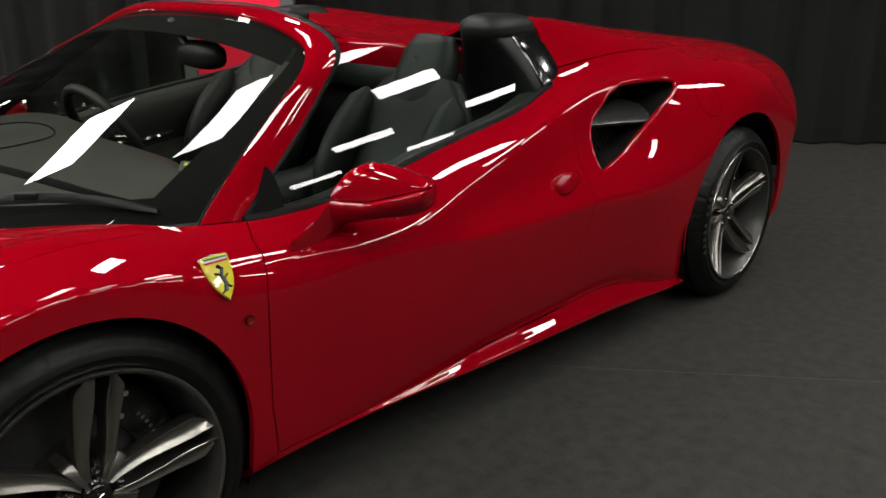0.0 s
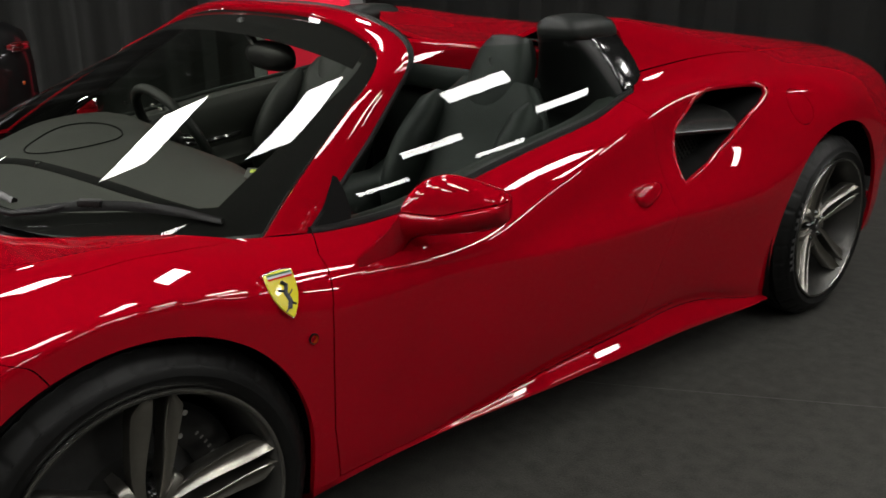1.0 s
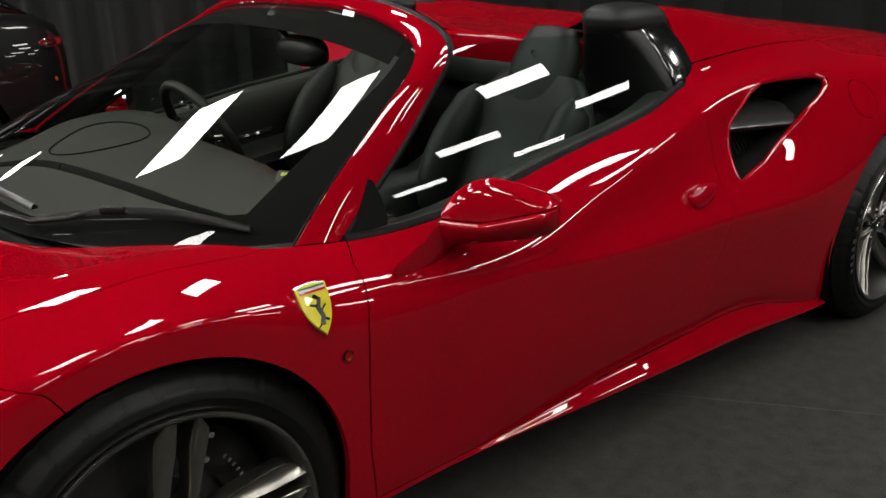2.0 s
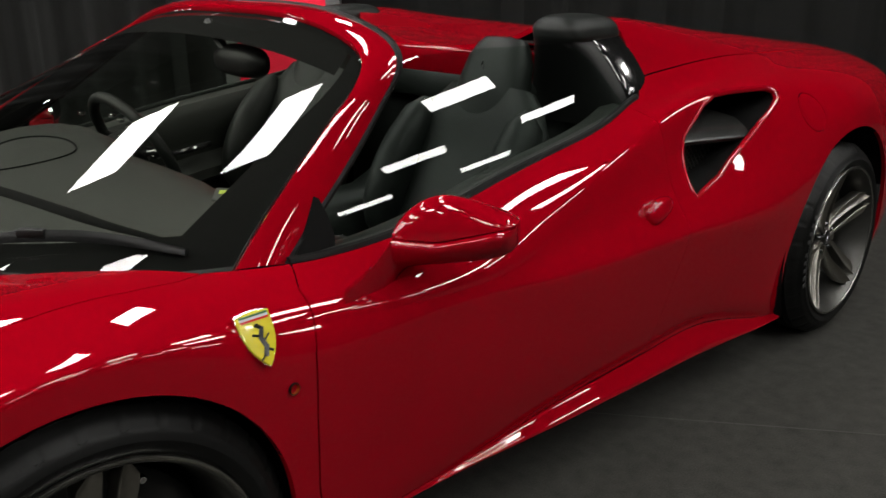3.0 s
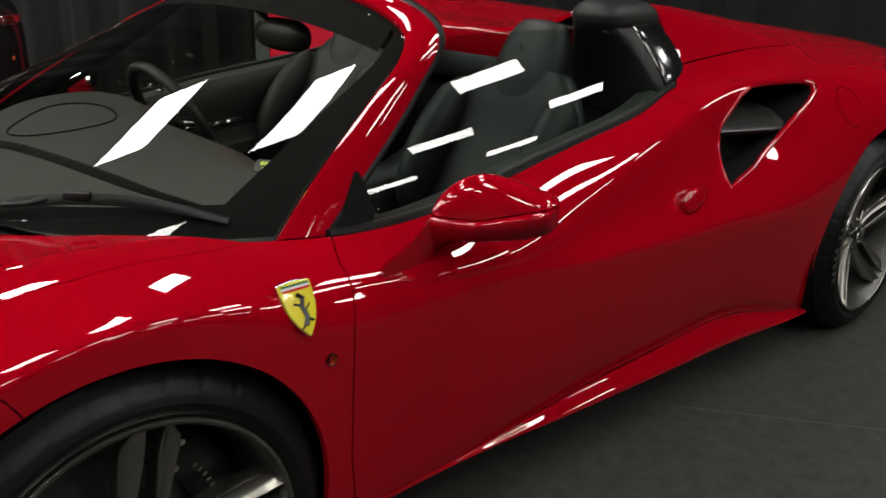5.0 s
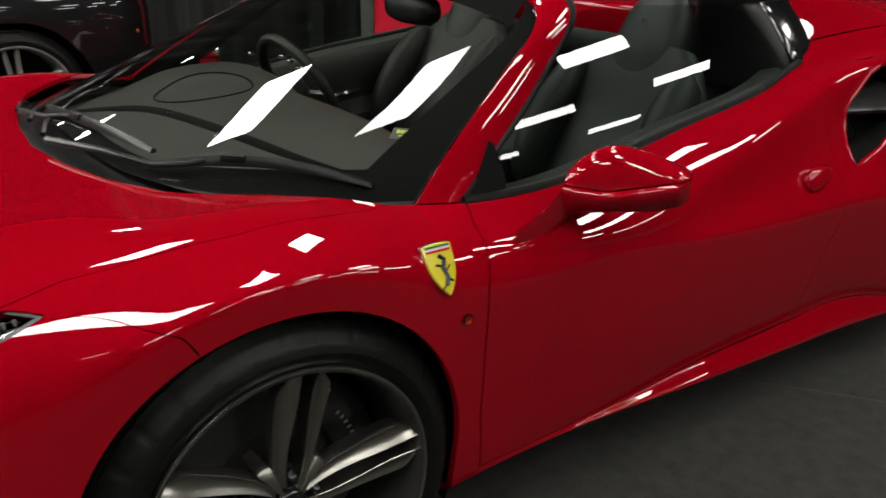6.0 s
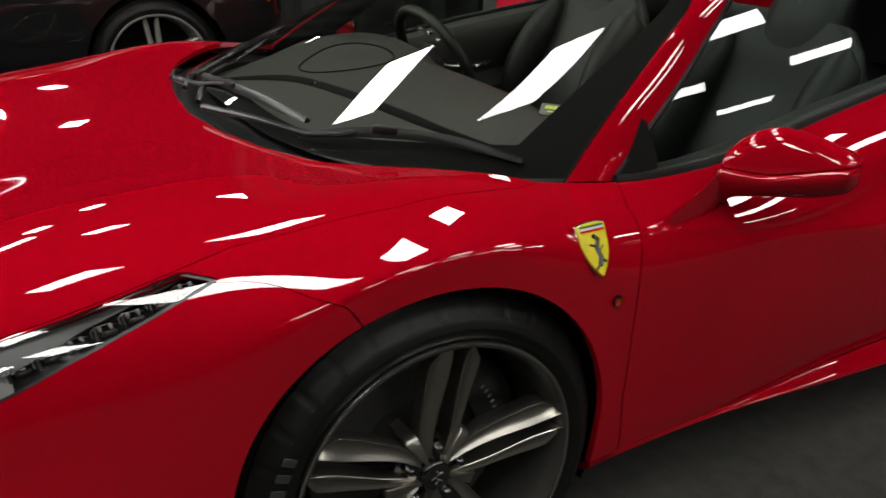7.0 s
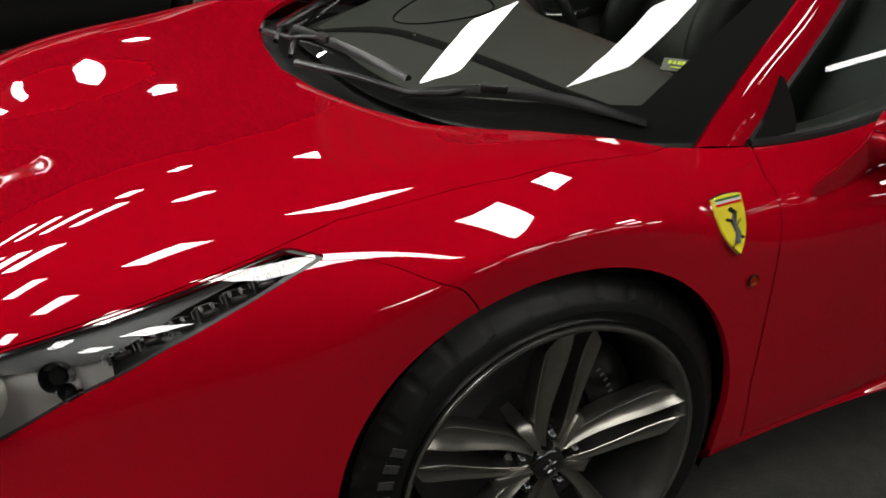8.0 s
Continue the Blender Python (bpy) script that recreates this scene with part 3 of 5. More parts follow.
for mirror in (False, True):
    g = GAP / 2
    panel("front_fender", [f_arch_front, -f_door_front - 0.0012, f_nose - g, -f_hood - g, 2.0 - SX, -f_lamp - g], PAINT, car, mirror=mirror, label="red front wing with rounded wheel arch")
    panel("front_bumper", [f_arch_front, -f_nose - g, -f_hood - g, -f_lamp - g, 0.2 - SX], PAINT, car, mirror=mirror)
    panel("bonnet", [-f_cowl, f_hood - g, 0.5 - SX], PAINT, car, mirror=mirror)
    panel("door", [f_door_front - 0.0026, f_door_rear - g, f_belt, f_sill - 0.004], PAINT, car, mirror=mirror, label="red door with a hollowed flank")
    panel("side_skirt", [-f_sill - g, SX - 0.35, 2.29 - SX, SV - 0.2, f_arch_front, f_arch_rear], PAINT, car, mirror=mirror)
    panel("front_sill_end", [SX - 0.2, 0.35 - SX, -f_sill - 0.001, f_arch_front, SV - 0.2], PAINT, car, mirror=mirror)
    panel("rear_quarter", [-f_door_rear - g, np.maximum(f_sill - g, SX - 2.29), f_arch_rear, f_intake, f_fuel - 0.001, np.maximum(-f_deck - g, -9), -f_cockpit], PAINT, car, mirror=mirror, label="swollen red rear wing with a side air intake")
    panel("fuel_cap", [-f_fuel - 0.0015, SX - 2.2, (SV - 6), 9 - SV], PAINT, car, mirror=mirror) if not mirror else None
    panel("engine_deck", [f_deck - g, -f_rear_edge, SX - 1.6], PAINT, car, mirror=mirror)


# ------------------------------------------------------------------ windscreen, pillars and header
PILLAR_IN = [(0.362, 0.757, 0.772), (0.428, 0.731, 0.822), (0.607, 0.666, 0.941), (0.75, 0.619, 1.03), (0.80, 0.592, 1.058), (0.845, 0.555, 1.085), (0.869, 0.50, 1.111), (0.872, 0.43, 1.137), (0.874, 0.34, 1.158), (0.875, 0.24, 1.171), (0.875, 0.12, 1.176), (0.875, 0.0, 1.176)]
PILLAR_OUT = [(0.465, 0.760, 0.758), (0.53, 0.733, 0.799), (0.715, 0.670, 0.924), (0.844, 0.620, 1.021), (0.895, 0.603, 1.058), (0.922, 0.585, 1.086), (0.930, 0.55, 1.118), (0.932, 0.47, 1.148), (0.934, 0.36, 1.174), (0.935, 0.25, 1.187), (0.935, 0.12, 1.192), (0.935, 0.0, 1.192)]
FULLER = 0.13                                # by how much the far half stands wider than the near one


def sample(curve_pts, n):
    c = np.array(curve_pts)
    s = np.concatenate([[0], np.cumsum(np.linalg.norm(np.diff(c, axis=0), axis=1))])
    s /= s[-1]
    at = np.linspace(0, 1, n)
    out = np.stack([pchip(s, c[:, i], at) for i in range(3)], 1)
    for k in range(4):
        out[1:-1] = 0.5 * out[1:-1] + 0.25 * (out[:-2] + out[2:])
    return out


def at_side(a, sign):
    return [Vector((p[0], -p[1] * sign, p[2])) for p in a]


A_IN, A_OUT = sample(PILLAR_IN, 56), sample(PILLAR_OUT, 56)
GLASS_SIDE = sample(PILLAR_IN[:6], 24)
CORNER = int(np.argmin(np.linalg.norm(A_IN - np.array(PILLAR_IN[5]), axis=1)))
frame_in = at_side(A_IN, 1) + at_side(A_IN[:-1][::-1], -1)
frame_out = at_side(A_OUT, 1) + at_side(A_OUT[:-1][::-1], -1)
rings, lining = [], []
for k in range(len(frame_in)):
    a, b = frame_in[k], frame_out[k]
    d = frame_in[min(k + 1, len(frame_in) - 1)] - frame_in[max(k - 1, 0)]
    n = d.cross(b - a).normalized()
    if n.z < 0:
        n = -n
    ring = []
    for q in np.linspace(0, 1, 11):
        ring.append(a.lerp(b, q) + n * (0.011 * math.sin(math.pi * (0.08 + 0.84 * q)) ** 0.6 + 0.003))
    inner = [a.lerp(b, q) - n * 0.005 for q in (0.99, 0.75, 0.5, 0.25, 0.01)]
    rings.append(ring + inner)
    lining.append([a.lerp(b, q) - n * 0.006 for q in (-0.01, 0.25, 0.5, 0.75, 1.0)] + [a.lerp(b, 0.02 + q * 0.95) - n * (0.016 + 0.022 * math.sin(math.pi * q)) for q in np.linspace(1, 0, 5)])
windscreen_frame = part("windscreen_frame", loft(rings), PAINT, car, "red windscreen pillars and header rail")
part("pillar_lining", loft(lining), BLACK_SATIN, windscreen_frame, "black inner lining of the pillars")
# rubber seal along the outer edge of the frame
rings = []
for k in range(0, len(frame_out)):
    b = frame_out[k]
    d = (frame_out[min(k + 1, len(frame_out) - 1)] - frame_out[max(k - 1, 0)]).normalized()
    o = (b - frame_in[k]).normalized()
    n = d.cross(o).normalized()
    n = n if n.z > 0 else -n
    rings.append([b + o * 0.012 * math.cos(t) + o * 0.006 + n * 0.012 * math.sin(t) for t in np.linspace(0, math.tau, 9)[:-1]])
part("door_seal", loft(rings), RUBBER, windscreen_frame)


def widened(y):
    """Where a half width of the left side ends up once the car has its full breadth."""
    q = min(1.0, max(0.0, (y + 0.72) / 1.44))
    return y + FULLER * q * q * (3 - 2 * q)


def screen_height(x, y):
    """The doubly curved glass: height over the ground plan, the same on both sides of the middle."""
    a, b = x - 0.4, (widened(y) - FULLER / 2) ** 2
    middle = 0.9952 + a * (0.3853 + a * (0.032 + a * (-0.0491 - 0.1789 * a)))
    fall = -0.2721 + a * (0.2352 + a * (0.4063 + 0.0326 * a))
    return middle + b * (fall + b * (0.2432 + a * (-0.9899 - 0.9594 * a) + b * (-0.3919 + 1.2623 * a)))


def screen_point(t, s):
    """On the windscreen: t from the base to the header, s from -1 (left of the car) to 1."""
    ex, ew = (float(pchip(np.linspace(0, 1, 24), GLASS_SIDE[:, i], np.array([t]))[0]) for i in (0, 1))
    x = -0.068 + 0.933 * t
    x += (ex - x) * abs(s) ** (2.6 + 0.6 * (1 - t) ** 4)
    return Vector((x, ew * s, screen_height(x, ew * s)))


def screen_mesh(test, lift):
    bm = bmesh.new()
    ts, ss = np.linspace(0, 1, 41), np.linspace(-1, 1, 81)
    vs = {}
    for i in range(40):
        for j in range(80):
            if test((ts[i] + ts[i + 1]) / 2, (ss[j] + ss[j + 1]) / 2):
                q = []
                for a, b in ((i, j), (i, j + 1), (i + 1, j + 1), (i + 1, j)):
                    if (a, b) not in vs:
                        vs[a, b] = bm.verts.new(screen_point(ts[a], ss[b]) + Vector((0, 0, lift)))
                    q.append(vs[a, b])
                bm.faces.new(q)
    bmesh.ops.recalc_face_normals(bm, faces=bm.faces[:])
    return bm


def frit_band(rows):
    """A black band printed on the inside of the glass; rows of (t, s) pairs."""
    bm = bmesh.new()
    vs = [[bm.verts.new(screen_point(t, s) + Vector((0, 0, -0.003))) for t, s in r] for r in rows]
    for a, b in zip(vs, vs[1:]):
        for k in range(len(a) - 1):
            bm.faces.new((a[k], a[k + 1], b[k + 1], b[k]))
    bmesh.ops.recalc_face_normals(bm, faces=bm.faces[:])
    return bm


def band_low(s):
    return 0.05 + 0.09 * max(0.0, abs(s) - 0.45) / 0.55


windscreen = part("windscreen", screen_mesh(lambda t, s: True, 0.0), SCREEN_GLASS, car, "tinted curved windscreen")
windscreen.visible_shadow = False
edge = [0.925 - 0.03 * (1 - t) for t in np.linspace(0, 1, 30)]
part("frit_border", frit_band([[(band_low(s) * q, s) for q in np.linspace(0, 1, 5)] for s in np.linspace(-0.9, 0.9, 60)]), BLACK_MATT, windscreen, "black border of the glass")
part("frit_border", frit_band([[(0.87 + 0.13 * q, s) for q in np.linspace(0, 1, 5)] for s in np.linspace(-0.9, 0.9, 60)]), BLACK_MATT, windscreen, "black border of the glass")
for sign in (1, -1):
    part("frit_border", frit_band([[(t, sign * (e + (1 - e) * q)) for q in np.linspace(0, 1, 4)] for t, e in zip(np.linspace(0, 1, 30), edge)]), BLACK_MATT, windscreen, "black border of the glass")
# printed border that fills the rounded upper corners and runs under the header
inner_edge = [Vector(p) for p in frame_in[CORNER:len(frame_in) - CORNER]]
rows = []
for k, p in enumerate(inner_edge):
    g = screen_point(1.0, -1 + 2 * k / (len(inner_edge) - 1))
    if g.y * p.y < 0:
        g.y = -g.y
    rows.append([g.lerp(p, q) for q in np.linspace(0, 1, 6)])
bm = bmesh.new()
vs = [[bm.verts.new(p) for p in r] for r in rows]
for a, b in zip(vs, vs[1:]):
    for q in range(5):
        bm.faces.new((a[q], a[q + 1], b[q + 1], b[q]))
bmesh.ops.recalc_face_normals(bm, faces=bm.faces[:])
glass_top = bm.copy()
for v in bm.verts:
    v.co.z -= 0.004
part("header_band", bm, BLACK_MATT, windscreen, "black printed band under the header")
glass_top = part("header_glass", glass_top, SCREEN_GLASS, windscreen)
glass_top.visible_shadow = False
# black plastic scuttle below the glass
bm = bmesh.new()
grid = []
for w in np.linspace(-0.77, 0.77, 71):
    x0 = float(curve([(0.0, -0.132), (0.188, -0.114), (0.35, -0.080), (0.505, -0.020), (0.60, 0.058), (0.684, 0.15), (0.745, 0.26), (0.80, 0.36)], abs(w)))
    zt = 0.792 - 0.045 * abs(w) ** 2.2
    grid.append([bm.verts.new((x0 + dx, w, zt - dz)) for dx, dz in ((-0.03, 0.022), (0.0, 0.020), (0.03, 0.026), (0.07, 0.034), (0.16, 0.040))])
for a, b in zip(grid, grid[1:]):
    for k in range(4):
        bm.faces.new((a[k], b[k], b[k + 1], a[k + 1]))
bmesh.ops.recalc_face_normals(bm, faces=bm.faces[:])
part("scuttle", bm, BLACK_SATIN, car, "black plastic scuttle panel")

# ------------------------------------------------------------------ side windows
def pane_width(x, z):
    """Half width of the barrel-curved door glass."""
    a, h = x - 1.1, z - 0.85
    w = 0.7084 + a * (0.0004 + a * (-0.0328 + 0.004 * a)) + h * (-0.5067 + a * (0.022 + 0.0319 * a) + h * (-0.86 - 0.2021 * a - 0.0128 * h))
    y = -w
    for k in range(4):
        y -= widened(y) + w
    return -y


def side_window(sign):
    """A barrel-curved pane from the belt to its top edge."""
    bm = bmesh.new()
    rows = []
    for x in np.linspace(0.50, 1.70, 48):
        base_z = 0.722 + 0.122 * (x - 0.5)
        top_z = float(np.interp(x, [0.50, 0.53, 0.715, 0.844, 0.92, 1.0, 1.2, 1.55, 1.70], [0.775, 0.797, 0.918, 1.014, 1.070, 1.085, 1.088, 1.078, 1.045]))
        row = []
        for t in np.linspace(0, 1, 13):
            h = (top_z - base_z) * t
            row.append(bm.verts.new((x, -pane_width(x, base_z + h) * sign, base_z + h)))
        rows.append(row)
    for a, c in zip(rows, rows[1:]):
        for k in range(12):
            bm.faces.new((a[k], c[k], c[k + 1], a[k + 1]))
    bmesh.ops.recalc_face_normals(bm, faces=bm.faces[:])
    return bm


for sign in (1, -1):
    w = part("side_window", side_window(sign), SIDE_GLASS, car, "raised door window")
    w.visible_shadow = False
    rail = [skin_point(x, BELT)[0] for x in np.linspace(0.47, 1.74, 50)]
    part("window_rail", tube([Vector((p.x, (p.y + 0.006) * sign, p.z + 0.002)) for p in rail], 0.010, 8), RUBBER, car, "black rubber window seal")


# ------------------------------------------------------------------ wheels
CALIPER_PRINT = material("caliper_print", (0.14, 0.14, 0.13), 0.5)
TYRE_PRINT = material("tyre_print", (0.022, 0.022, 0.022), 0.6)
WHITE = material("badge_white", (0.55, 0.55, 0.53), 0.3, 0, 0.5)


def tyre(outer, width, rim_r):
    """Low-profile tyre with ribs and cross grooves in the tread and bars of raised writing."""
    prof = [(rim_r - 0.004, -width * 0.40, 0), (rim_r + 0.004, -width * 0.455, 0), (rim_r + 0.012, -width * 0.485, 0), (rim_r + 0.028, -width * 0.5, 0), (outer - 0.052, -width * 0.492, 0), (outer - 0.040, -width * 0.478, 0), (outer - 0.032, -width * 0.462, 0), (outer - 0.0305, -width * 0.455, 1), (outer - 0.022, -width * 0.432, 1), (outer - 0.012, -width * 0.395, 1), (outer - 0.004, -width * 0.35, 1)]
    for g in (-0.30, -0.10, 0.10, 0.30):
        prof += [(outer, width * (g - 0.04), 1), (outer - 0.007, width * (g - 0.032), 0), (outer - 0.007, width * (g + 0.032), 0), (outer, width * (g + 0.04), 1)]
    prof += [(outer - 0.003, width * 0.41, 1), (outer - 0.02, width * 0.478, 0), (rim_r + 0.02, width * 0.49, 0), (rim_r - 0.004, width * 0.40, 0)]
    bm = bmesh.new()
    steps, rings = 288, []
    for k in range(steps):
        cut = 0.0035 if k % 9 == 0 else 0.0
        c, s = math.cos(k * math.tau / steps), math.sin(k * math.tau / steps)
        rings.append([bm.verts.new(((r - cut * g) * c, y, (r - cut * g) * s)) for r, y, g in prof])
    for k in range(steps):
        a, d = rings[k], rings[(k + 1) % steps]
        for i in range(len(prof) - 1):
            bm.faces.new((a[i], a[i + 1], d[i + 1], d[i]))
    bmesh.ops.recalc_face_normals(bm, faces=bm.faces[:])
    return bm


def spoke_blade(a0, a1, r0, r1, y0, y1, w0, w1, lean=1, hollow=0.013):
    """One hollowed blade from the hub to the lip: a sharp ridge along the gap, a scooped face, a lower outer edge."""
    rings = []
    for q in np.linspace(0, 1, 22):
        r = r0 + (r1 - r0) * q
        a = a0 + (a1 - a0) * (1 - (1 - q) ** 2.2)
        y = y0 + (y1 - y0) * q ** 1.5
        full = w0 + (w1 - w0) * min(1.0, q / 0.72) ** 0.9
        tip = 1.0 if q < 0.84 else 1 - 0.86 * ((q - 0.84) / 0.16) ** 1.2      # the outer edge runs in to a point at the lip
        c, s = math.cos(a), math.sin(a)
        k = hollow * (0.45 + 0.55 * min(1.0, q / 0.5))
        def at(f, depth):
            side = lean * full * (f * tip - 0.5)
            return Vector((r * c - side * s, y + depth, r * s + side * c))
        face = [(0.0, 0.12), (0.045, 0.0), (0.10, 0.10), (0.25, 0.50), (0.45, 0.86), (0.65, 1.0), (0.82, 0.92), (0.93, 0.74), (0.965, 0.74), (1.0, 0.9)]
        ring = [at(f, d * k) for f, d in face] + [at(0.90, 0.046), at(0.10, 0.046)]
        rings.append(ring if lean > 0 else ring[::-1])
    return loft(rings)


def hub_web(angle, recess):
    """The wedge that joins two neighbouring blades beside the hub."""
    rings = []
    for r, w, y in ((0.030, 0.006, recess - 0.006), (0.050, 0.013, recess - 0.003), (0.088, 0.024, recess + 0.003), (0.093, 0.021, recess + 0.009), (0.094, 0.018, recess + 0.03)):
        c, s = math.cos(angle), math.sin(angle)
        rings.append([Vector((r * c - f * w * s, y + d, r * s + f * w * c)) for f, d in ((-0.5, 0.0025), (-0.42, 0.0), (0.42, 0.0), (0.5, 0.0025), (0.5, 0.04), (-0.5, 0.04))])
    return loft(rings)


def wheel(name, x, side, radius, width, face, recess, turn):
    """A wheel whose lip stands at y = -face * side."""
    w = thing_part(name, x, side, face, radius)
    rim_r = 0.264
    part("tyre", tyre(radius, width, rim_r), RUBBER, w, "low-profile black tyre", Matrix.Translation((0, width / 2 - 0.012, 0)))
    prof = [(rim_r - 0.004, 0.004), (rim_r + 0.002, -0.002), (rim_r + 0.001, -0.009), (rim_r - 0.006, -0.009), (rim_r - 0.011, 0.0), (rim_r - 0.018, 0.03), (rim_r - 0.028, 0.08), (rim_r - 0.03, width - 0.06), (rim_r - 0.005, width - 0.03)]
    part("rim", revolve(prof, 96), ALLOY_DARK, w, "dark grey alloy rim")
    part("rim_lip", revolve([(rim_r + 0.0045, 0.001), (rim_r + 0.0042, -0.007), (rim_r + 0.0025, -0.0105), (rim_r - 0.001, -0.0115), (rim_r - 0.004, -0.0095), (rim_r - 0.0055, -0.006)], 96), RIM_LIP, w)
    for k in range(9):
        a = math.radians(152 + 5.2 * k + (3 if k > 3 else 0))
        part("tyre_letter", bevelled_box((0.014, 0.0016, 0.024), 0.0005, 1), TYRE_PRINT, w, "", Matrix.Rotation(-a + math.pi / 2, 4, "Y") @ Matrix.Translation((0, -0.0135, rim_r + 0.041)))
    for k in range(5):
        a = math.radians(90 + turn) + k * math.tau / 5
        for d in (-1, 1):
            bm = spoke_blade(a + d * 0.44, a + d * 0.135, 0.036, rim_r - 0.001, recess, -0.007, 0.014, 0.038, d)
            part("spoke", bm, ALLOY, w)
        part("hub_web", hub_web(a + math.tau / 10, recess), ALLOY, w)
    part("hub_cap", revolve([(0.0001, recess - 0.008), (0.025, recess - 0.008), (0.0285, recess - 0.005), (0.0300, recess + 0.004), (0.036, recess + 0.008), (0.07, recess + 0.022), (0.078, recess + 0.06)], 40), BLACK_GLOSS, w, "black centre cap")
    for line in ([(-0.002, 0.013), (0.004, 0.006), (-0.004, 0.0), (0.003, -0.007), (-0.003, -0.014)], [(0.003, 0.003), (0.011, 0.007)], [(-0.004, 0.001), (-0.011, -0.003)], [(0.003, -0.007), (0.010, -0.010)]):
        part("cap_emblem", tube([(x1, recess - 0.0085, z1) for x1, z1 in line], 0.0017, 6), CHROME, w)
    for k in range(5):
        a = math.radians(90 + turn) + k * math.tau / 5
        bm = revolve([(0.0001, -0.009), (0.0045, -0.009), (0.0075, -0.006), (0.0095, 0.002), (0.0105, 0.003), (0.0105, 0.03)], 12)
        part("wheel_bolt", bm, BLACK_GLOSS, w, "", Matrix.Translation((0.0525 * math.cos(a), recess + 0.002, 0.0525 * math.sin(a))))
    part("brake_disc", revolve([(0.08, 0.115), (0.199, 0.115), (0.199, 0.145), (0.08, 0.145)], 64), STEEL, w, "grey brake disc")
    part("disc_bell", revolve([(0.0001, recess + 0.05), (0.085, recess + 0.05), (0.095, 0.12)], 40), ALLOY_DARK, w)
    rings = []
    for a in np.linspace(-0.62, 0.62, 12):
        aa = a + math.radians(28 if side > 0 else 152)
        rings.append([Vector((r * math.cos(aa), y, r * math.sin(aa))) for r, y in ((0.13, 0.09), (0.18, 0.078), (0.212, 0.088), (0.22, 0.12), (0.22, 0.17), (0.14, 0.17))])
    caliper = part("brake_caliper", loft(rings), BLACK_SATIN, w, "black brake caliper")
    for k in range(6):                                                  # lettering as plain bars, and two bolts
        aa = math.radians((28 if side > 0 else 152) - 14 + 5.0 * k)
        part("caliper_mark", bevelled_box((0.0045, 0.002, 0.008), 0.0005, 1), CALIPER_PRINT, caliper, "", Matrix.Translation((0.168 * math.cos(aa), 0.0795, 0.168 * math.sin(aa))) @ Matrix.Rotation(math.pi / 2 - aa, 4, "Y"))
    for da, r in ((-0.5, 0.195), (0.5, 0.195), (0.42, 0.15)):
        aa = da + math.radians(28 if side > 0 else 152)
        part("caliper_bolt", revolve([(0.0001, -0.012), (0.006, -0.012), (0.0085, -0.008), (0.009, 0.006)], 12), CHROME, caliper, "", Matrix.Translation((r * math.cos(aa), 0.083, r * math.sin(aa))))
    if side < 0:
        w.rotation_euler = (0, 0, math.pi)
    return w


def thing_part(name, x, side, face, radius):
    w = new(name)
    w.parent = car
    w.location = (x, -face * side, radius)
    return w


wheel("front_wheel", 0.0, 1, 0.3405, 0.245, 0.930, 0.020, -8)
wheel("front_wheel", 0.0, -1, 0.3405, 0.245, 0.930, 0.020, 20)
wheel("rear_wheel", 2.65, 1, 0.3455, 0.305, 0.962, 0.052, 7)
wheel("rear_wheel", 2.65, -1, 0.3455, 0.305, 0.962, 0.052, 4)
for x, r in ((0.0, ARCH_F), (2.65, ARCH_R)):
    for sign in (1, -1):
        bm = bmesh.new()
        rows = []
        for a in np.linspace(-0.42 if x < 1 else 0.3, math.pi + 0.42, 40):
            rows.append([bm.verts.new((x + (r + 0.02) * math.cos(a), -sign * y, max(0.14, HUB_Z + (r + 0.02) * math.sin(a)))) for y in (0.895 if x < 1 else 0.955, 0.80, 0.60)] + [bm.verts.new((x, -sign * 0.6, HUB_Z))])
        for a, b in zip(rows, rows[1:]):
            for k in range(3):
                bm.faces.new((a[k], b[k], b[k + 1], a[k + 1]))
        part("wheel_housing", bm, BLACK_MATT, car, "black wheel housing")

# floor pan and end caps that close the body
part("floor_pan", bevelled_box((3.9, 1.30, 0.04), 0.015, 1, (1.15, 0, 0.16)), BLACK_MATT, car)

part("cabin_tub", bevelled_box((1.85, 1.36, 0.05), 0.02, 1, (0.98, 0, 0.24)), BLACK_SATIN, car)
part("rear_bulkhead", bevelled_box((0.10, 1.26, 0.70), 0.04, 3, (1.86, 0, 0.60)), LEATHER, car)


# ------------------------------------------------------------------ outer fittings
YELLOW = material("badge_yellow", (0.60, 0.51, 0.022), 0.25, 0, 0.8, 0.03)
GREEN = material("badge_green", (0.01, 0.10, 0.03), 0.3, 0, 0.5)
INK = material("badge_black", (0.006, 0.006, 0.006), 0.35)
AMBER = material("amber_lens", (0.36, 0.055, 0.008), 0.12, 0, 0.8, 0.02)
TAIL_RED = material("red_lens", (0.5, 0.01, 0.012), 0.1, 0, 1.0, 0.02)
LAMP_GREY = material("lamp_reflector", (0.46, 0.445, 0.42), 0.34, 0.75, grain=0.08, scale=40)
LAMP_DARK = material("lamp_bezel", (0.020, 0.020, 0.019), 0.3, 0.2)
BLADE = material("splitter_satin", (0.022, 0.022, 0.021), 0.25, 0.3, grain=0.1, scale=80)
LAMP_FIN = material("lamp_fin", (0.030, 0.0295, 0.028), 0.34, 0.0, grain=0.1, scale=60)
LAMP_STEEL = material("lamp_steel", (0.16, 0.158, 0.15), 0.3, 0.8)
FIN_LOW = [(-0.95, 0.600), (-0.735, 0.655), (-0.671, 0.661), (-0.624, 0.669), (-0.580, 0.689), (-0.513, 0.718), (-0.451, 0.736), (-0.373, 0.756), (-0.2, 0.80)]
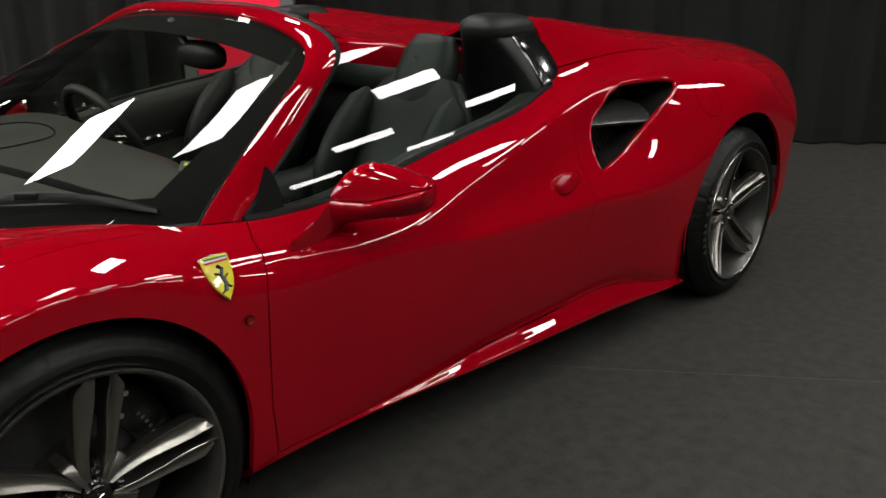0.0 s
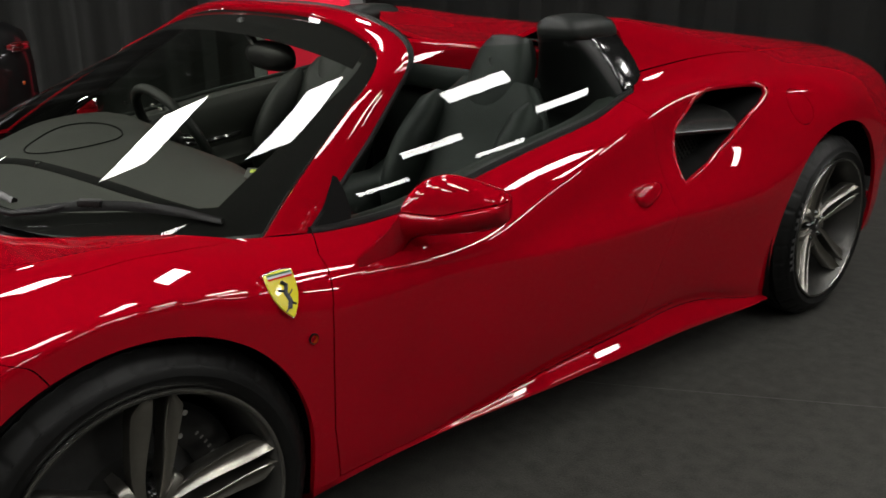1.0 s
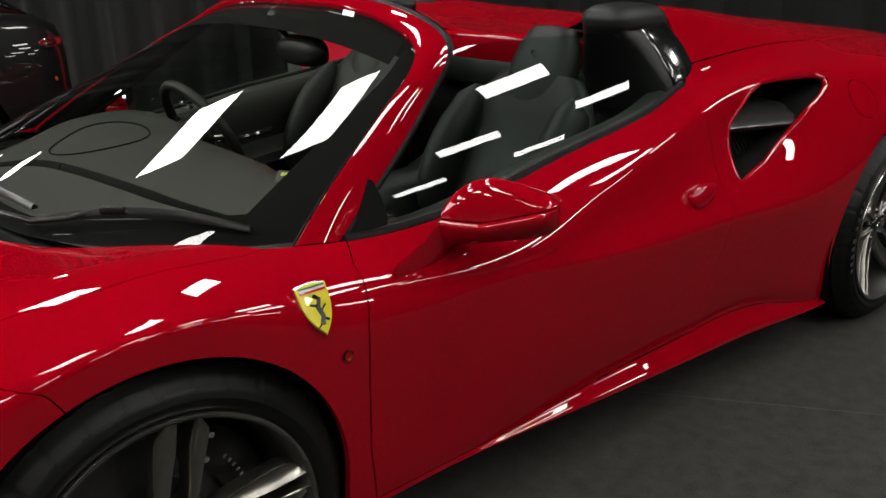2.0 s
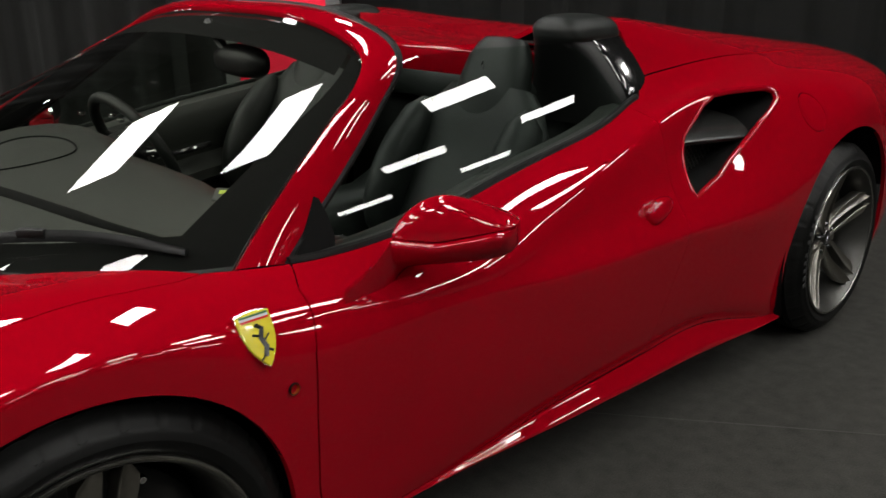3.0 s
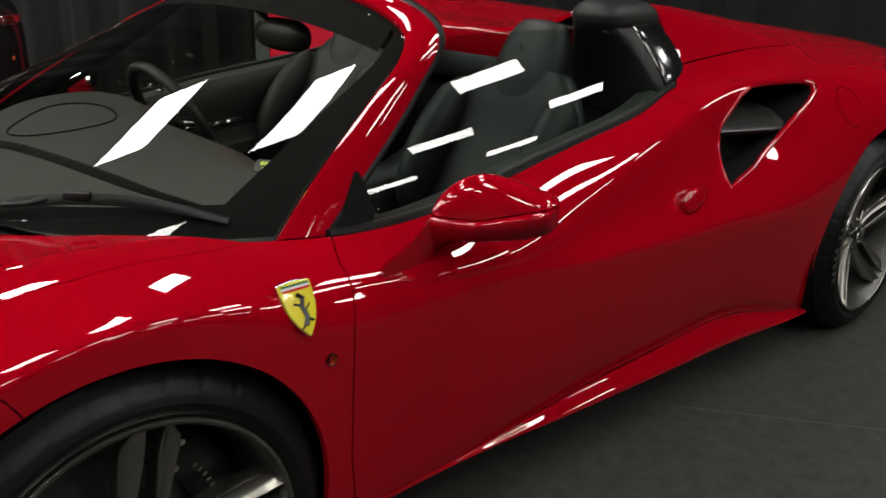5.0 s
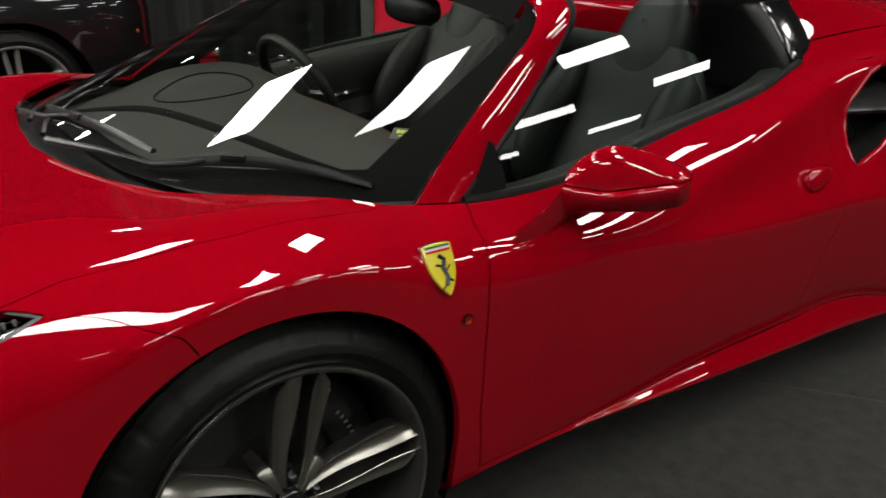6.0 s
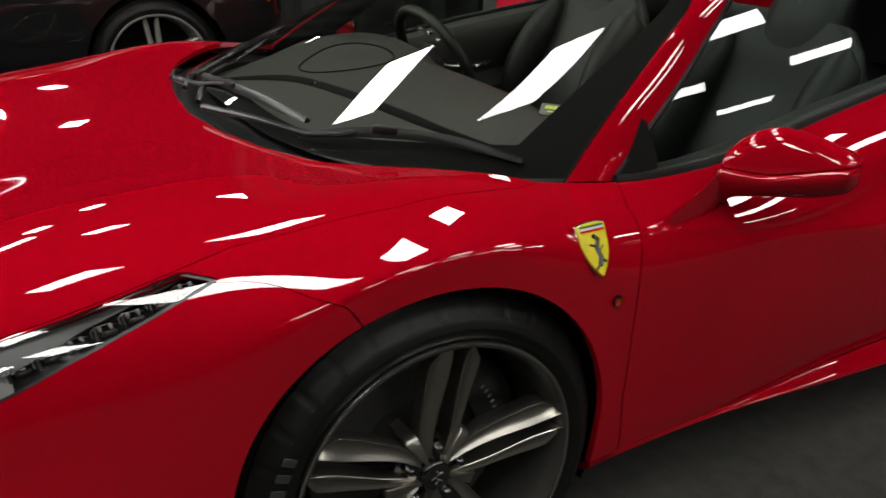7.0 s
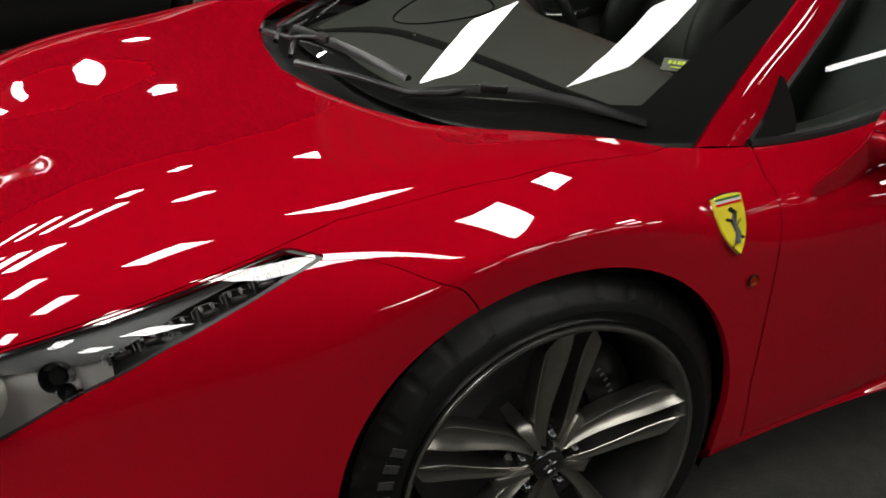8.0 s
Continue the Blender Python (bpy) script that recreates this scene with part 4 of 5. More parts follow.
WIPER = material("wiper_black", (0.006, 0.006, 0.006), 0.28, 0.0, 0.0, 0.1, spec=0.15, grain=0.2, scale=120)
LED = material("led_lens", (0.6, 0.6, 0.58), 0.1, 0.3, 0.6)
MIRROR = material("mirror_glass", (0.85, 0.86, 0.87), 0.01, 1.0)
LIME = material("tag_lime", (0.45, 0.55, 0.03), 0.5)


def mirrored(bm, sign):
    if sign < 0:
        for v in bm.verts:
            v.co.y = -v.co.y
        bmesh.ops.reverse_faces(bm, faces=bm.faces[:])
    return bm


def ellipse_ring(c, ax, up, a, b, n=20, power=2.4):
    """A squared-off ellipse round c with half axes a along ax and b along up."""
    out = []
    for k in range(n):
        t = k * math.tau / n
        cs, sn = math.cos(t), math.sin(t)
        out.append(Vector(c) + Vector(ax) * a * math.copysign(abs(cs) ** (2 / power), cs) + Vector(up) * b * math.copysign(abs(sn) ** (2 / power), sn))
    return out


def wing_mirror(sign):
    mirror = new("wing_mirror")
    mirror.parent = car
    mirror["label"] = "red wing mirror on a flat arm"
    inner, outer = Vector((0.648, -0.862, 0.826)), Vector((0.765, -1.078, 0.834))
    ax = (outer - inner).normalized()
    fwd = Vector((ax.y, -ax.x, 0)).normalized()
    fwd = fwd if fwd.x < 0 else -fwd
    span = outer - inner
    def along(q, f, z):
        """A point over the mirror's line: q from the inner to the outer end, f forwards, z its height."""
        bend = max(0.0, 0.06 - q) / 0.6                       # the foot turns forwards on to the door
        p = inner + span * q + fwd * f + Vector((-0.062, -0.142, 0)) * bend
        return Vector((p.x, p.y, z))
    line = [(-0.56, 0.734), (-0.35, 0.752), (-0.2, 0.768), (-0.06, 0.787), (0.04, 0.800), (0.34, 0.800), (0.66, 0.817), (0.87, 0.831), (1.0, 0.838)]
    under = [(-0.56, 0.690), (-0.35, 0.687), (-0.2, 0.690), (-0.06, 0.702), (0.04, 0.716), (0.14, 0.735), (0.44, 0.750), (0.76, 0.764), (0.87, 0.773), (0.95, 0.783), (1.0, 0.796)]
    crown = [(0.0, 0.806), (0.05, 0.824), (0.15, 0.852), (0.29, 0.875), (0.44, 0.884), (0.65, 0.877), (0.81, 0.865), (0.93, 0.854), (1.0, 0.843)]
    def at(curve_pts, q):
        return float(pchip([p[0] for p in curve_pts], [p[1] for p in curve_pts], np.array([q]))[0])
    rings = []
    for q in np.linspace(0.0, 1.0, 33):                       # domed cap over the parting line
        e = max(0.0, 1 - (2 * q - 1) ** 8) ** 0.5
        z0, z1 = at(line, q) + 0.002, at(crown, q)
        ring = []
        for a in np.linspace(0, math.pi, 17):
            f = math.cos(a)
            ring.append(along(q, (0.036 * f if f > 0 else 0.058 * f) * (0.35 + 0.65 * e), z0 + (z1 - z0) * math.sin(a)))
        rings.append(ring + [along(q, -0.02, z0 - 0.004), along(q, 0.02 * e, z0 - 0.004)])
    part("mirror_cap", mirrored(loft(rings), sign), PAINT, mirror)
    rings = []
    for q in np.linspace(-0.56, 1.0, 52):                     # wing that looks outwards and down, from the door to the outer end
        z0, z1 = at(under, q), at(line, q)
        e = min(1.0, max(0.0, (1.0 - q) / 0.06)) ** 0.5
        k = min(1.0, max(0.0, (q + 0.25) / 0.35))
        front, rear = (0.022 + 0.024 * k) * (0.4 + 0.6 * e), (0.024 + 0.034 * k) * (0.4 + 0.6 * e)
        h = z1 - z0
        rings.append([along(q, front - 0.010, z1 - 0.001), along(q, front - 0.004, z1 - 0.002), along(q, front, z1 - 0.007), along(q, front, z1 - 0.013), along(q, front * 0.93, z0 + 0.62 * h), along(q, front * 0.72, z0 + 0.36 * h), along(q, front * 0.42, z0 + 0.13 * h), along(q, front * 0.10, z0 + 0.02 * h), along(q, -rear * 0.3, z0), along(q, -rear * 0.75, z0 + 0.06 * h), along(q, -rear, z0 + 0.25 * h), along(q, -rear, z0 + 0.8 * h), along(q, -rear * 0.9, z1 - 0.003), along(q, -rear * 0.4, z1 - 0.001)])
    part("mirror_housing", mirrored(loft(rings), sign), PAINT, mirror)
    up = Vector((0, 0, 1))
    # glass behind
    c = inner.lerp(outer, 0.52) - fwd * 0.060 - up * 0.013
    part("mirror_glass", mirrored(loft([ellipse_ring(c + fwd * d, ax, up, 0.100, 0.036, 24) for d in (0.0, 0.012)]), sign), MIRROR, mirror, "silvered mirror glass")
    # dark sail in the front corner of the window
    sail = [Vector((0.488, -0.757, 0.765)), Vector((0.585, -0.757, 0.768)), Vector((0.592, -0.750, 0.782)), Vector((0.590, -0.730, 0.825)), Vector((0.584, -0.713, 0.856)), Vector((0.572, -0.712, 0.862)), Vector((0.535, -0.735, 0.812))]
    bm = bmesh.new()
    f = bm.faces.new([bm.verts.new(p + Vector((0, -0.006, 0))) for p in sail])
    ext = bmesh.ops.extrude_face_region(bm, geom=[f])
    bmesh.ops.translate(bm, vec=(0, 0.014, 0), verts=[g for g in ext["geom"] if isinstance(g, bmesh.types.BMVert)])
    bmesh.ops.recalc_face_normals(bm, faces=bm.faces[:])
    part("mirror_sail", mirrored(bm, sign), BLACK_MATT, mirror, "black corner piece")


for sign in (1, -1):
    wing_mirror(sign)


def on_skin(x, z, sign=1, low=3.0, high=8.9, turn=0.0):
    """A frame on the side of the car: local x along the side, local y up, local z outwards."""
    p, n = skin_point(x, skin_at(x, z, low, high))
    if sign < 0:
        p.y, n.y = -p.y, -n.y
    up = (Vector((0, 0, 1)) - n * n.z).normalized()
    along = up.cross(n).normalized()
    m = Matrix((along, up, n)).transposed().to_4x4()
    m.translation = p
    return m @ Matrix.Rotation(turn, 4, "Z")


def flat_plate(outline, depth, z0=0.0, dome=0.0):
    bm = bmesh.new()
    n = len(outline)
    lo = [bm.verts.new((x, y, z0)) for x, y in outline]
    hi = [bm.verts.new((x, y, z0 + depth)) for x, y in outline]
    cx, cy = sum(p[0] for p in outline) / n, sum(p[1] for p in outline) / n
    mid = [bm.verts.new((cx + (x - cx) * 0.9, cy + (y - cy) * 0.9, z0 + depth + dome * 0.5)) for x, y in outline]
    top = bm.verts.new((cx, cy, z0 + depth + dome))
    for k in range(n):
        j = (k + 1) % n
        bm.faces.new((lo[k], lo[j], hi[j], hi[k]))
        bm.faces.new((hi[k], hi[j], mid[j], mid[k]))
        bm.faces.new((mid[k], mid[j], top))
    bmesh.ops.recalc_face_normals(bm, faces=bm.faces[:])
    return bm


def shield_outline(s):
    pts = []
    for q in np.linspace(-1, 1, 9):
        pts.append((q * 0.0375 * s, (0.046 + 0.004 * (1 - q * q)) * s))
    for q in np.linspace(0.08, 1, 10):
        pts.append((0.0375 * s * (1 - q ** 3.0), (0.046 - 0.096 * q) * s))
    for q in np.linspace(1, 0.08, 10)[1:]:
        pts.append((-0.0375 * s * (1 - q ** 3.0), (0.046 - 0.096 * q) * s))
    return pts[::-1]


for sign in (1, -1):
    shield = new("shield_badge")
    shield.parent = car
    shield.matrix_basis = on_skin(0.302, 0.711, sign, turn=radians(-6) * sign)
    shield["label"] = "yellow enamel shield with chrome rim"
    part("badge_rim", flat_plate(shield_outline(1.0), 0.004, -0.012 + 0.010), CHROME, shield)
    part("badge_face", flat_plate(shield_outline(0.95), 0.0022, 0.002, 0.0008), YELLOW, shield)
    for k, (mat, y) in enumerate(((GREEN, 0.0405), (WHITE, 0.0365), (TAIL_RED, 0.0325))):
        part("badge_stripe", flat_plate([(-0.030, y - 0.0018), (0.030, y - 0.0018), (0.031, y + 0.0018), (-0.031, y + 0.0018)][::1], 0.0012, 0.0046), mat, shield)
    # the emblem as a plain upright figure of dark strokes
    stroke = [[(-0.004, -0.022), (0.002, -0.010), (-0.002, 0.004), (0.004, 0.016), (-0.004, 0.022)], [(0.003, -0.002), (0.014, 0.006)], [(-0.002, 0.006), (-0.013, 0.010)], [(0.002, -0.012), (0.012, -0.018)], [(-0.003, -0.020), (-0.012, -0.026)]]
    for k, s in enumerate(stroke):
        part("badge_figure", tube([(x * 1.25, y * 1.2 - 0.003, 0.0056) for x, y in s], [0.0056 if k == 0 else 0.0028] * len(s), 6, squash=0.35), INK, shield)

m = on_skin(0.352, 0.607, 1) @ Matrix.Translation((0, 0, 0.002))
rep = part("side_repeater", revolve([(0.0001, -0.005), (0.005, -0.0045), (0.0080, -0.0025), (0.009, 0.0005), (0.009, 0.004)], 24), AMBER, car, "small round amber side repeater", m @ Matrix.Rotation(radians(-90), 4, "X") @ Matrix.Rotation(math.pi, 4, "X"))
part("repeater_ring", revolve([(0.0092, 0.003), (0.0098, -0.0012), (0.0106, -0.001), (0.0112, 0.003)], 24), BLACK_SATIN, rep)

for sign in (1, -1):                                                    # door handles: a short red blade standing off the flank
    m = on_skin(1.555, 0.668, sign, 6.0, 8.6) @ Matrix.Rotation(radians(12) * sign, 4, "Z") @ Matrix.Rotation(radians(10), 4, "X")
    bm = bmesh.new()
    bmesh.ops.create_uvsphere(bm, u_segments=28, v_segments=16, radius=1.0)
    for v in bm.verts:                                                  # a rounded pod, narrower towards the hinge, with a flat face
        x, y, z = v.co
        k = 1.0 - 0.28 * x * sign
        v.co = (0.064 * math.copysign(abs(x) ** 0.85, x), 0.029 * k * math.copysign(abs(y) ** 0.8, y), 0.004 + 0.022 * math.copysign(abs(z) ** 0.7, z))
    part("door_handle", bm, PAINT, car, "red pull-flap door handle", m)

# ------------------------------------------------------------------ headlamps
for mirror in (False, True):
    sign = -1 if mirror else 1
    lamp = new("headlamp")
    lamp.parent = car
    lamp["label"] = "swept-back headlamp under clear glass"
    cover = panel("lamp_cover", [f_lamp - 0.002], LENS_GLASS, lamp, depth=0.002, mirror=mirror, label="clear lamp glass")
    cover.visible_shadow = False
    def sunk(fields, depth, name, mat, lab=""):
        P, N, F = trim(SP, SN, SF[(np.minimum.reduce(fields)[SF] > -0.05).any(axis=1)], fields)
        P = [tuple(Vector(p) - Vector(n).normalized() * depth) for p, n in zip(P, N)]
        if mirror:
            P, F = [(x, -y, z) for x, y, z in P], [f[::-1] for f in F]
        return piece(name, mesh_of(name, P, F, mat, True), lamp, lab)
    sunk([f_lamp + 0.004], 0.042, "lamp_bezel", LAMP_DARK, "dark lamp housing")
    low = SZ - curve(LAMP_LOW, SX)
    fin_low = SZ - curve(FIN_LOW, SX)
    sunk([f_lamp - 0.0005, 0.0034 - low], 0.003, "lamp_trim", LAMP_FIN, "thin grey edge")
    sunk([f_lamp - 0.0005, 0.006 - (BELT - SV) * 0.1], 0.003, "lamp_trim", BLACK_GLOSS)
    sunk([f_lamp - 0.0005, 0.005 - (-SX - 0.309 + (SW - 0.837) * 1.21) * 0.6], 0.003, "lamp_trim", LAMP_FIN, "thin grey edge")
    sunk([f_lamp - 0.001, fin_low], 0.014, "lamp_fin", LAMP_FIN, "smooth grey lamp fin")
    sunk([f_lamp - 0.001, -fin_low + 0.006, -0.615 - SX], 0.026, "lamp_reflector", LAMP_GREY, "silver reflector bowl")
    for k in range(7):                                                  # row of small lights along the lower edge
        x = -0.366 - 0.0395 * k
        z = float(curve(LAMP_LOW, x)) + 0.012 + 0.0016 * k
        m = on_skin(x, z, sign, 5.5, 8.95) @ Matrix.Rotation(radians(18 * sign), 4, "Z")
        led = part("led_module", bevelled_box((0.022, 0.008, 0.008), 0.003, 1, (0.004 * sign, 0.002, -0.026)), LAMP_FIN, lamp, "", m)
        for dx in (-0.006, 0.009):
            part("led_lens", revolve([(0.0001, -0.006), (0.0020, -0.0052), (0.0030, 0.0), (0.0030, 0.006)], 12), LED, led, "", Matrix.Translation((dx * sign, 0.006, -0.016)) @ Matrix.Rotation(radians(90), 4, "X"))
        step = [(-0.018, -0.004, -0.015), (-0.019, 0.006, -0.014), (-0.010, 0.012, -0.016), (0.006, 0.0125, -0.018), (0.016, 0.010, -0.022)]
        part("led_bracket", tube([(x1 * sign, y1, z1) for x1, y1, z1 in step], 0.0008, 6), LAMP_STEEL, led, "bent steel bracket")
        part("led_fin", bevelled_box((0.0022, 0.022, 0.012), 0.0008, 1, (-0.013 * sign, 0.004, -0.022)), LAMP_FIN, led)
    m = on_skin(-0.775, 0.628, sign, 5.5, 8.95)
    part("projector", revolve([(0.0001, -0.012), (0.018, -0.009), (0.032, 0.004), (0.036, 0.012), (0.042, 0.012), (0.046, 0.03), (0.046, 0.06)], 40), LAMP_GREY, lamp, "round projector lens", m @ Matrix.Translation((0, 0, -0.020)) @ Matrix.Rotation(radians(90), 4, "X"))
    for x, z, r in ((-0.676, 0.653, 0.019), (-0.664, 0.636, 0.012)):
        m = on_skin(x, z, sign, 5.5, 8.95)
        part("lamp_socket", revolve([(0.0001, 0.010), (r * 0.6, 0.009), (r * 0.8, -0.002), (r, -0.003), (r * 1.05, 0.02)], 28), BLACK_GLOSS, lamp, "dark round socket", m @ Matrix.Translation((0, 0, -0.018)) @ Matrix.Rotation(radians(90), 4, "X"))

# ------------------------------------------------------------------ side intakes
def intake_loop(grow, n=96):
    """Points of the intake's edge on the left skin."""
    pts = []
    cx = sum(c[0] for c in INTAKE) / len(INTAKE)
    cz = sum(c[1] for c in INTAKE) / len(INTAKE)
    for k in range(n):
        a = k * math.tau / n
        dx, dz = math.cos(a), math.sin(a)
        lo, hi = 0.0, 0.5
        for i in range(24):
            mid = (lo + hi) / 2
            f = float(polygon_distance(np.array([cx + dx * mid]), np.array([cz + dz * mid]), INTAKE)[0]) - 0.004
            lo, hi = (mid, hi) if f < 0 else (lo, mid)
        x, z = cx + dx * (lo + grow), cz + dz * (lo + grow)
        p, nn = skin_point(x, skin_at(x, z, 6.0, 8.98))
        pts.append((p, nn))
    return pts


for sign in (1, -1):
    intake = new("side_intake")
    intake.parent = car
    intake["label"] = "deep side air intake with a dark splitter blade"
    loop = intake_loop(0.0)
    c = sum((p for p, n in loop), Vector()) / len(loop)
    def ring(inward, shrink, back):
        return [Vector((c.x + (p.x - c.x) * shrink + back, p.y + inward, c.z + (p.z - c.z) * shrink)) for p, n in loop]
    lip = tube([p - n * 0.0085 for p, n in loop], 0.010, 12, closed=True)
    part("intake_lip", mirrored(lip, sign), PAINT, intake)
    throat = loft([[p - n * 0.004 for p, n in loop], ring(0.03, 0.985, 0.012), ring(0.14, 0.93, 0.07), ring(0.26, 0.85, 0.12)], True, False)
    part("intake_throat", mirrored(throat, sign), BLACK_MATT, intake)
    bm = bmesh.new()
    f = bm.faces.new([bm.verts.new(p) for p in ring(0.262, 0.86, 0.12)])
    part("intake_back", mirrored(bm, sign), BLACK_MATT, intake)
    rings = []
    for q in np.linspace(0, 1, 10):
        x = 1.775 + 0.345 * q
        zc = 0.806 - 0.022 * q
        yy = -0.805 - 0.045 * q
        rings.append([Vector((x, yy, zc - 0.012)), Vector((x, yy - 0.006, zc - 0.002)), Vector((x, yy, zc + 0.006)), Vector((x + 0.02, yy + 0.07, zc + 0.045)), Vector((x + 0.02, yy + 0.16, zc + 0.060)), Vector((x + 0.02, yy + 0.16, zc + 0.03)), Vector((x + 0.02, yy + 0.06, zc - 0.006))])
    part("splitter_blade", mirrored(loft(rings), sign), BLADE, intake, "gloss black splitter blade")
    bars = bmesh.new()
    for d in (1, -1):
        for k in range(-16, 17):
            x0 = 2.02 + k * 0.021
            a, b = Vector((x0 - 0.10, -0.765, 0.58)), Vector((x0 + 0.10, -0.765, 0.79))
            if d < 0:
                a, b = Vector((x0 + 0.10, -0.765, 0.58)), Vector((x0 - 0.10, -0.765, 0.79))
            t = tube([a + Vector((0, 0.0025 * d, 0)), b + Vector((0, 0.0025 * d, 0))], 0.0026, 4)
            me = bpy.data.meshes.new("tmp")
            t.to_mesh(me)
            t.free()
            bars.from_mesh(me)
            bpy.data.meshes.remove(me)
    part("intake_mesh", mirrored(bars, sign), ALLOY_DARK, intake, "black wire mesh")

# ------------------------------------------------------------------ wipers
def wiper(arm, blade, grip):
    w = new("wiper")
    w.parent = car
    w["label"] = "black windscreen wiper lying on the scuttle"
    part("wiper_arm", tube(arm, [0.009] * 2 + [0.0062] * (len(arm) - 2), 8, squash=0.6), WIPER, w)
    pts = sample(blade, 14)
    rings = []
    for k, p in enumerate(pts):
        q = k / 13
        h = 0.004 + 0.012 * math.sin(math.pi * min(1, max(0, q * 0.92 + 0.04))) ** 0.6
        d = Vector(pts[min(k + 1, 13)] - pts[max(k - 1, 0)]).normalized()
        side = d.cross(Vector((0, 0, 1))).normalized()
        rings.append([Vector(p) + side * 0.008 + Vector((0, 0, -0.004)), Vector(p) + side * 0.005 + Vector((0, 0, h * 0.5)), Vector(p) + Vector((0, 0, h)), Vector(p) - side * 0.007 + Vector((0, 0, h * 0.35)), Vector(p) - side * 0.006 + Vector((0, 0, -0.004))])
    part("wiper_blade", loft(rings), WIPER, w)
    part("wiper_joint", bevelled_box((0.05, 0.018, 0.016), 0.004, 2), BLACK_SATIN, w, "", Matrix.Translation(grip) @ Matrix.Rotation(math.atan2(blade[-1][1] - blade[0][1], blade[-1][0] - blade[0][0]), 4, "Z"))


wiper([(-0.112, -0.055, 0.806), (-0.086, -0.15, 0.814), (-0.052, -0.26, 0.822), (-0.008, -0.405, 0.822), (0.045, -0.448, 0.826), (0.098, -0.482, 0.842)], [(-0.010, -0.375, 0.812), (0.07, -0.462, 0.829), (0.172, -0.56, 0.833), (0.237, -0.628, 0.824), (0.305, -0.697, 0.806)], (0.115, -0.505, 0.842))
wiper([(-0.085, 0.29, 0.798), (-0.082, 0.22, 0.806), (-0.066, 0.12, 0.816), (-0.050, 0.05, 0.832), (-0.036, -0.04, 0.846)], [(-0.040, 0.16, 0.828), (-0.038, 0.053, 0.832), (-0.016, -0.189, 0.841), (0.015, -0.356, 0.834)], (-0.034, -0.03, 0.846))
# links of the wiper linkage in the well
for a, b in (((-0.088, 0.30, 0.796), (-0.050, 0.36, 0.800)), ((-0.092, 0.16, 0.800), (-0.040, 0.24, 0.812)), ((-0.10, 0.02, 0.798), (-0.055, 0.10, 0.814))):
    part("wiper_link", tube([a, Vector(a).lerp(Vector(b), 0.5) + Vector((0, 0, 0.010)), b], 0.007, 8), WIPER, car, "black wiper link")

# ------------------------------------------------------------------ roll hoops
def rounded_slab(x0, x1, w0, w1, z, r=3.0, n=28):
    return ellipse_ring(((x0 + x1) / 2, -(w0 + w1) / 2, z), (1, 0, 0), (0, 1, 0), (x1 - x0) / 2, (w1 - w0) / 2, n, r)


for sign in (1, -1):
    hoop = new("roll_hoop")
    hoop.parent = car
    hoop["label"] = "black roll-over hoop with leather-covered top"
    def slabs(rows, n):
        t = np.linspace(0, 1, len(rows))
        at = np.linspace(0, 1, n)
        cols = [pchip(t, [r[i] for r in rows], at) for i in range(6)]
        return [rounded_slab(*[float(c[k]) for c in cols]) for k in range(n)]
    body = loft(slabs([(1.66, 1.80, 0.33, 0.684, 0.84, 4), (1.655, 1.79, 0.345, 0.664, 0.92, 4), (1.64, 1.775, 0.37, 0.620, 1.00, 4), (1.615, 1.765, 0.39, 0.578, 1.06, 4), (1.60, 1.76, 0.40, 0.556, 1.085, 4)], 14))
    part("hoop_fairing", mirrored(body, sign), BLACK_SATIN, hoop, "matt black front of the hoop")
    strip_rows = [(1.715, 1.862, 0.36, 0.692, 0.84, 7), (1.705, 1.860, 0.37, 0.674, 0.92, 7), (1.69, 1.850, 0.39, 0.630, 1.00, 7), (1.675, 1.842, 0.40, 0.588, 1.06, 7), (1.67, 1.835, 0.41, 0.564, 1.085, 7)]
    part("hoop_quarter_panel", mirrored(loft(slabs(strip_rows, 14)), sign), BLACK_GLOSS, hoop, "gloss black quarter panel")
    cap = loft(slabs([(1.600, 1.835, 0.400, 0.566, 1.078, 4.5), (1.592, 1.838, 0.398, 0.570, 1.092, 4.2), (1.588, 1.834, 0.398, 0.568, 1.110, 4.0), (1.592, 1.826, 0.402, 0.560, 1.126, 3.6), (1.604, 1.812, 0.412, 0.545, 1.138, 3.2), (1.622, 1.785, 0.428, 0.520, 1.146, 2.8), (1.65, 1.74, 0.45, 0.49, 1.150, 2.4)], 26))
    part("hoop_cap", mirrored(cap, sign), LEATHER, hoop, "black leather top")

# tonneau hump behind each hoop is part of the deck; the inner mirror hangs from the header
inner_mirror = new("inner_mirror")
inner_mirror.parent = car
inner_mirror["label"] = "black inner rear-view mirror"
part("mirror_shell", loft([ellipse_ring((0.810 + d, -0.145, 1.060), (0, 1, 0), (0, 0, 1), 0.105 * k, 0.042 * k, 24, 2.6) for d, k in ((-0.03, 0.55), (-0.02, 0.85), (0.0, 1.0), (0.012, 0.98))]), BLACK_SATIN, inner_mirror)
part("mirror_stalk", tube([(0.795, -0.13, 1.065), (0.80, -0.08, 1.10), (0.82, 0.0, 1.150)], 0.012, 8), BLACK_SATIN, inner_mirror)

# ------------------------------------------------------------------ cabin
def rounded_profile_loft(sections, n=26, power=2.8):
    """sections: centre, half width (y), half depth (x or z direction), direction of depth."""
    return loft([ellipse_ring(c, (0, 1, 0), d, hw, hd, n, power) for c, hw, hd, d in sections])


def seat(yc, name="seat"):
    s = new("car_seat")
    s.parent = car
    s["label"] = "black leather bucket seat with raised bolsters"
    back_dir = Vector((0.38, 0, 0.925)).normalized()
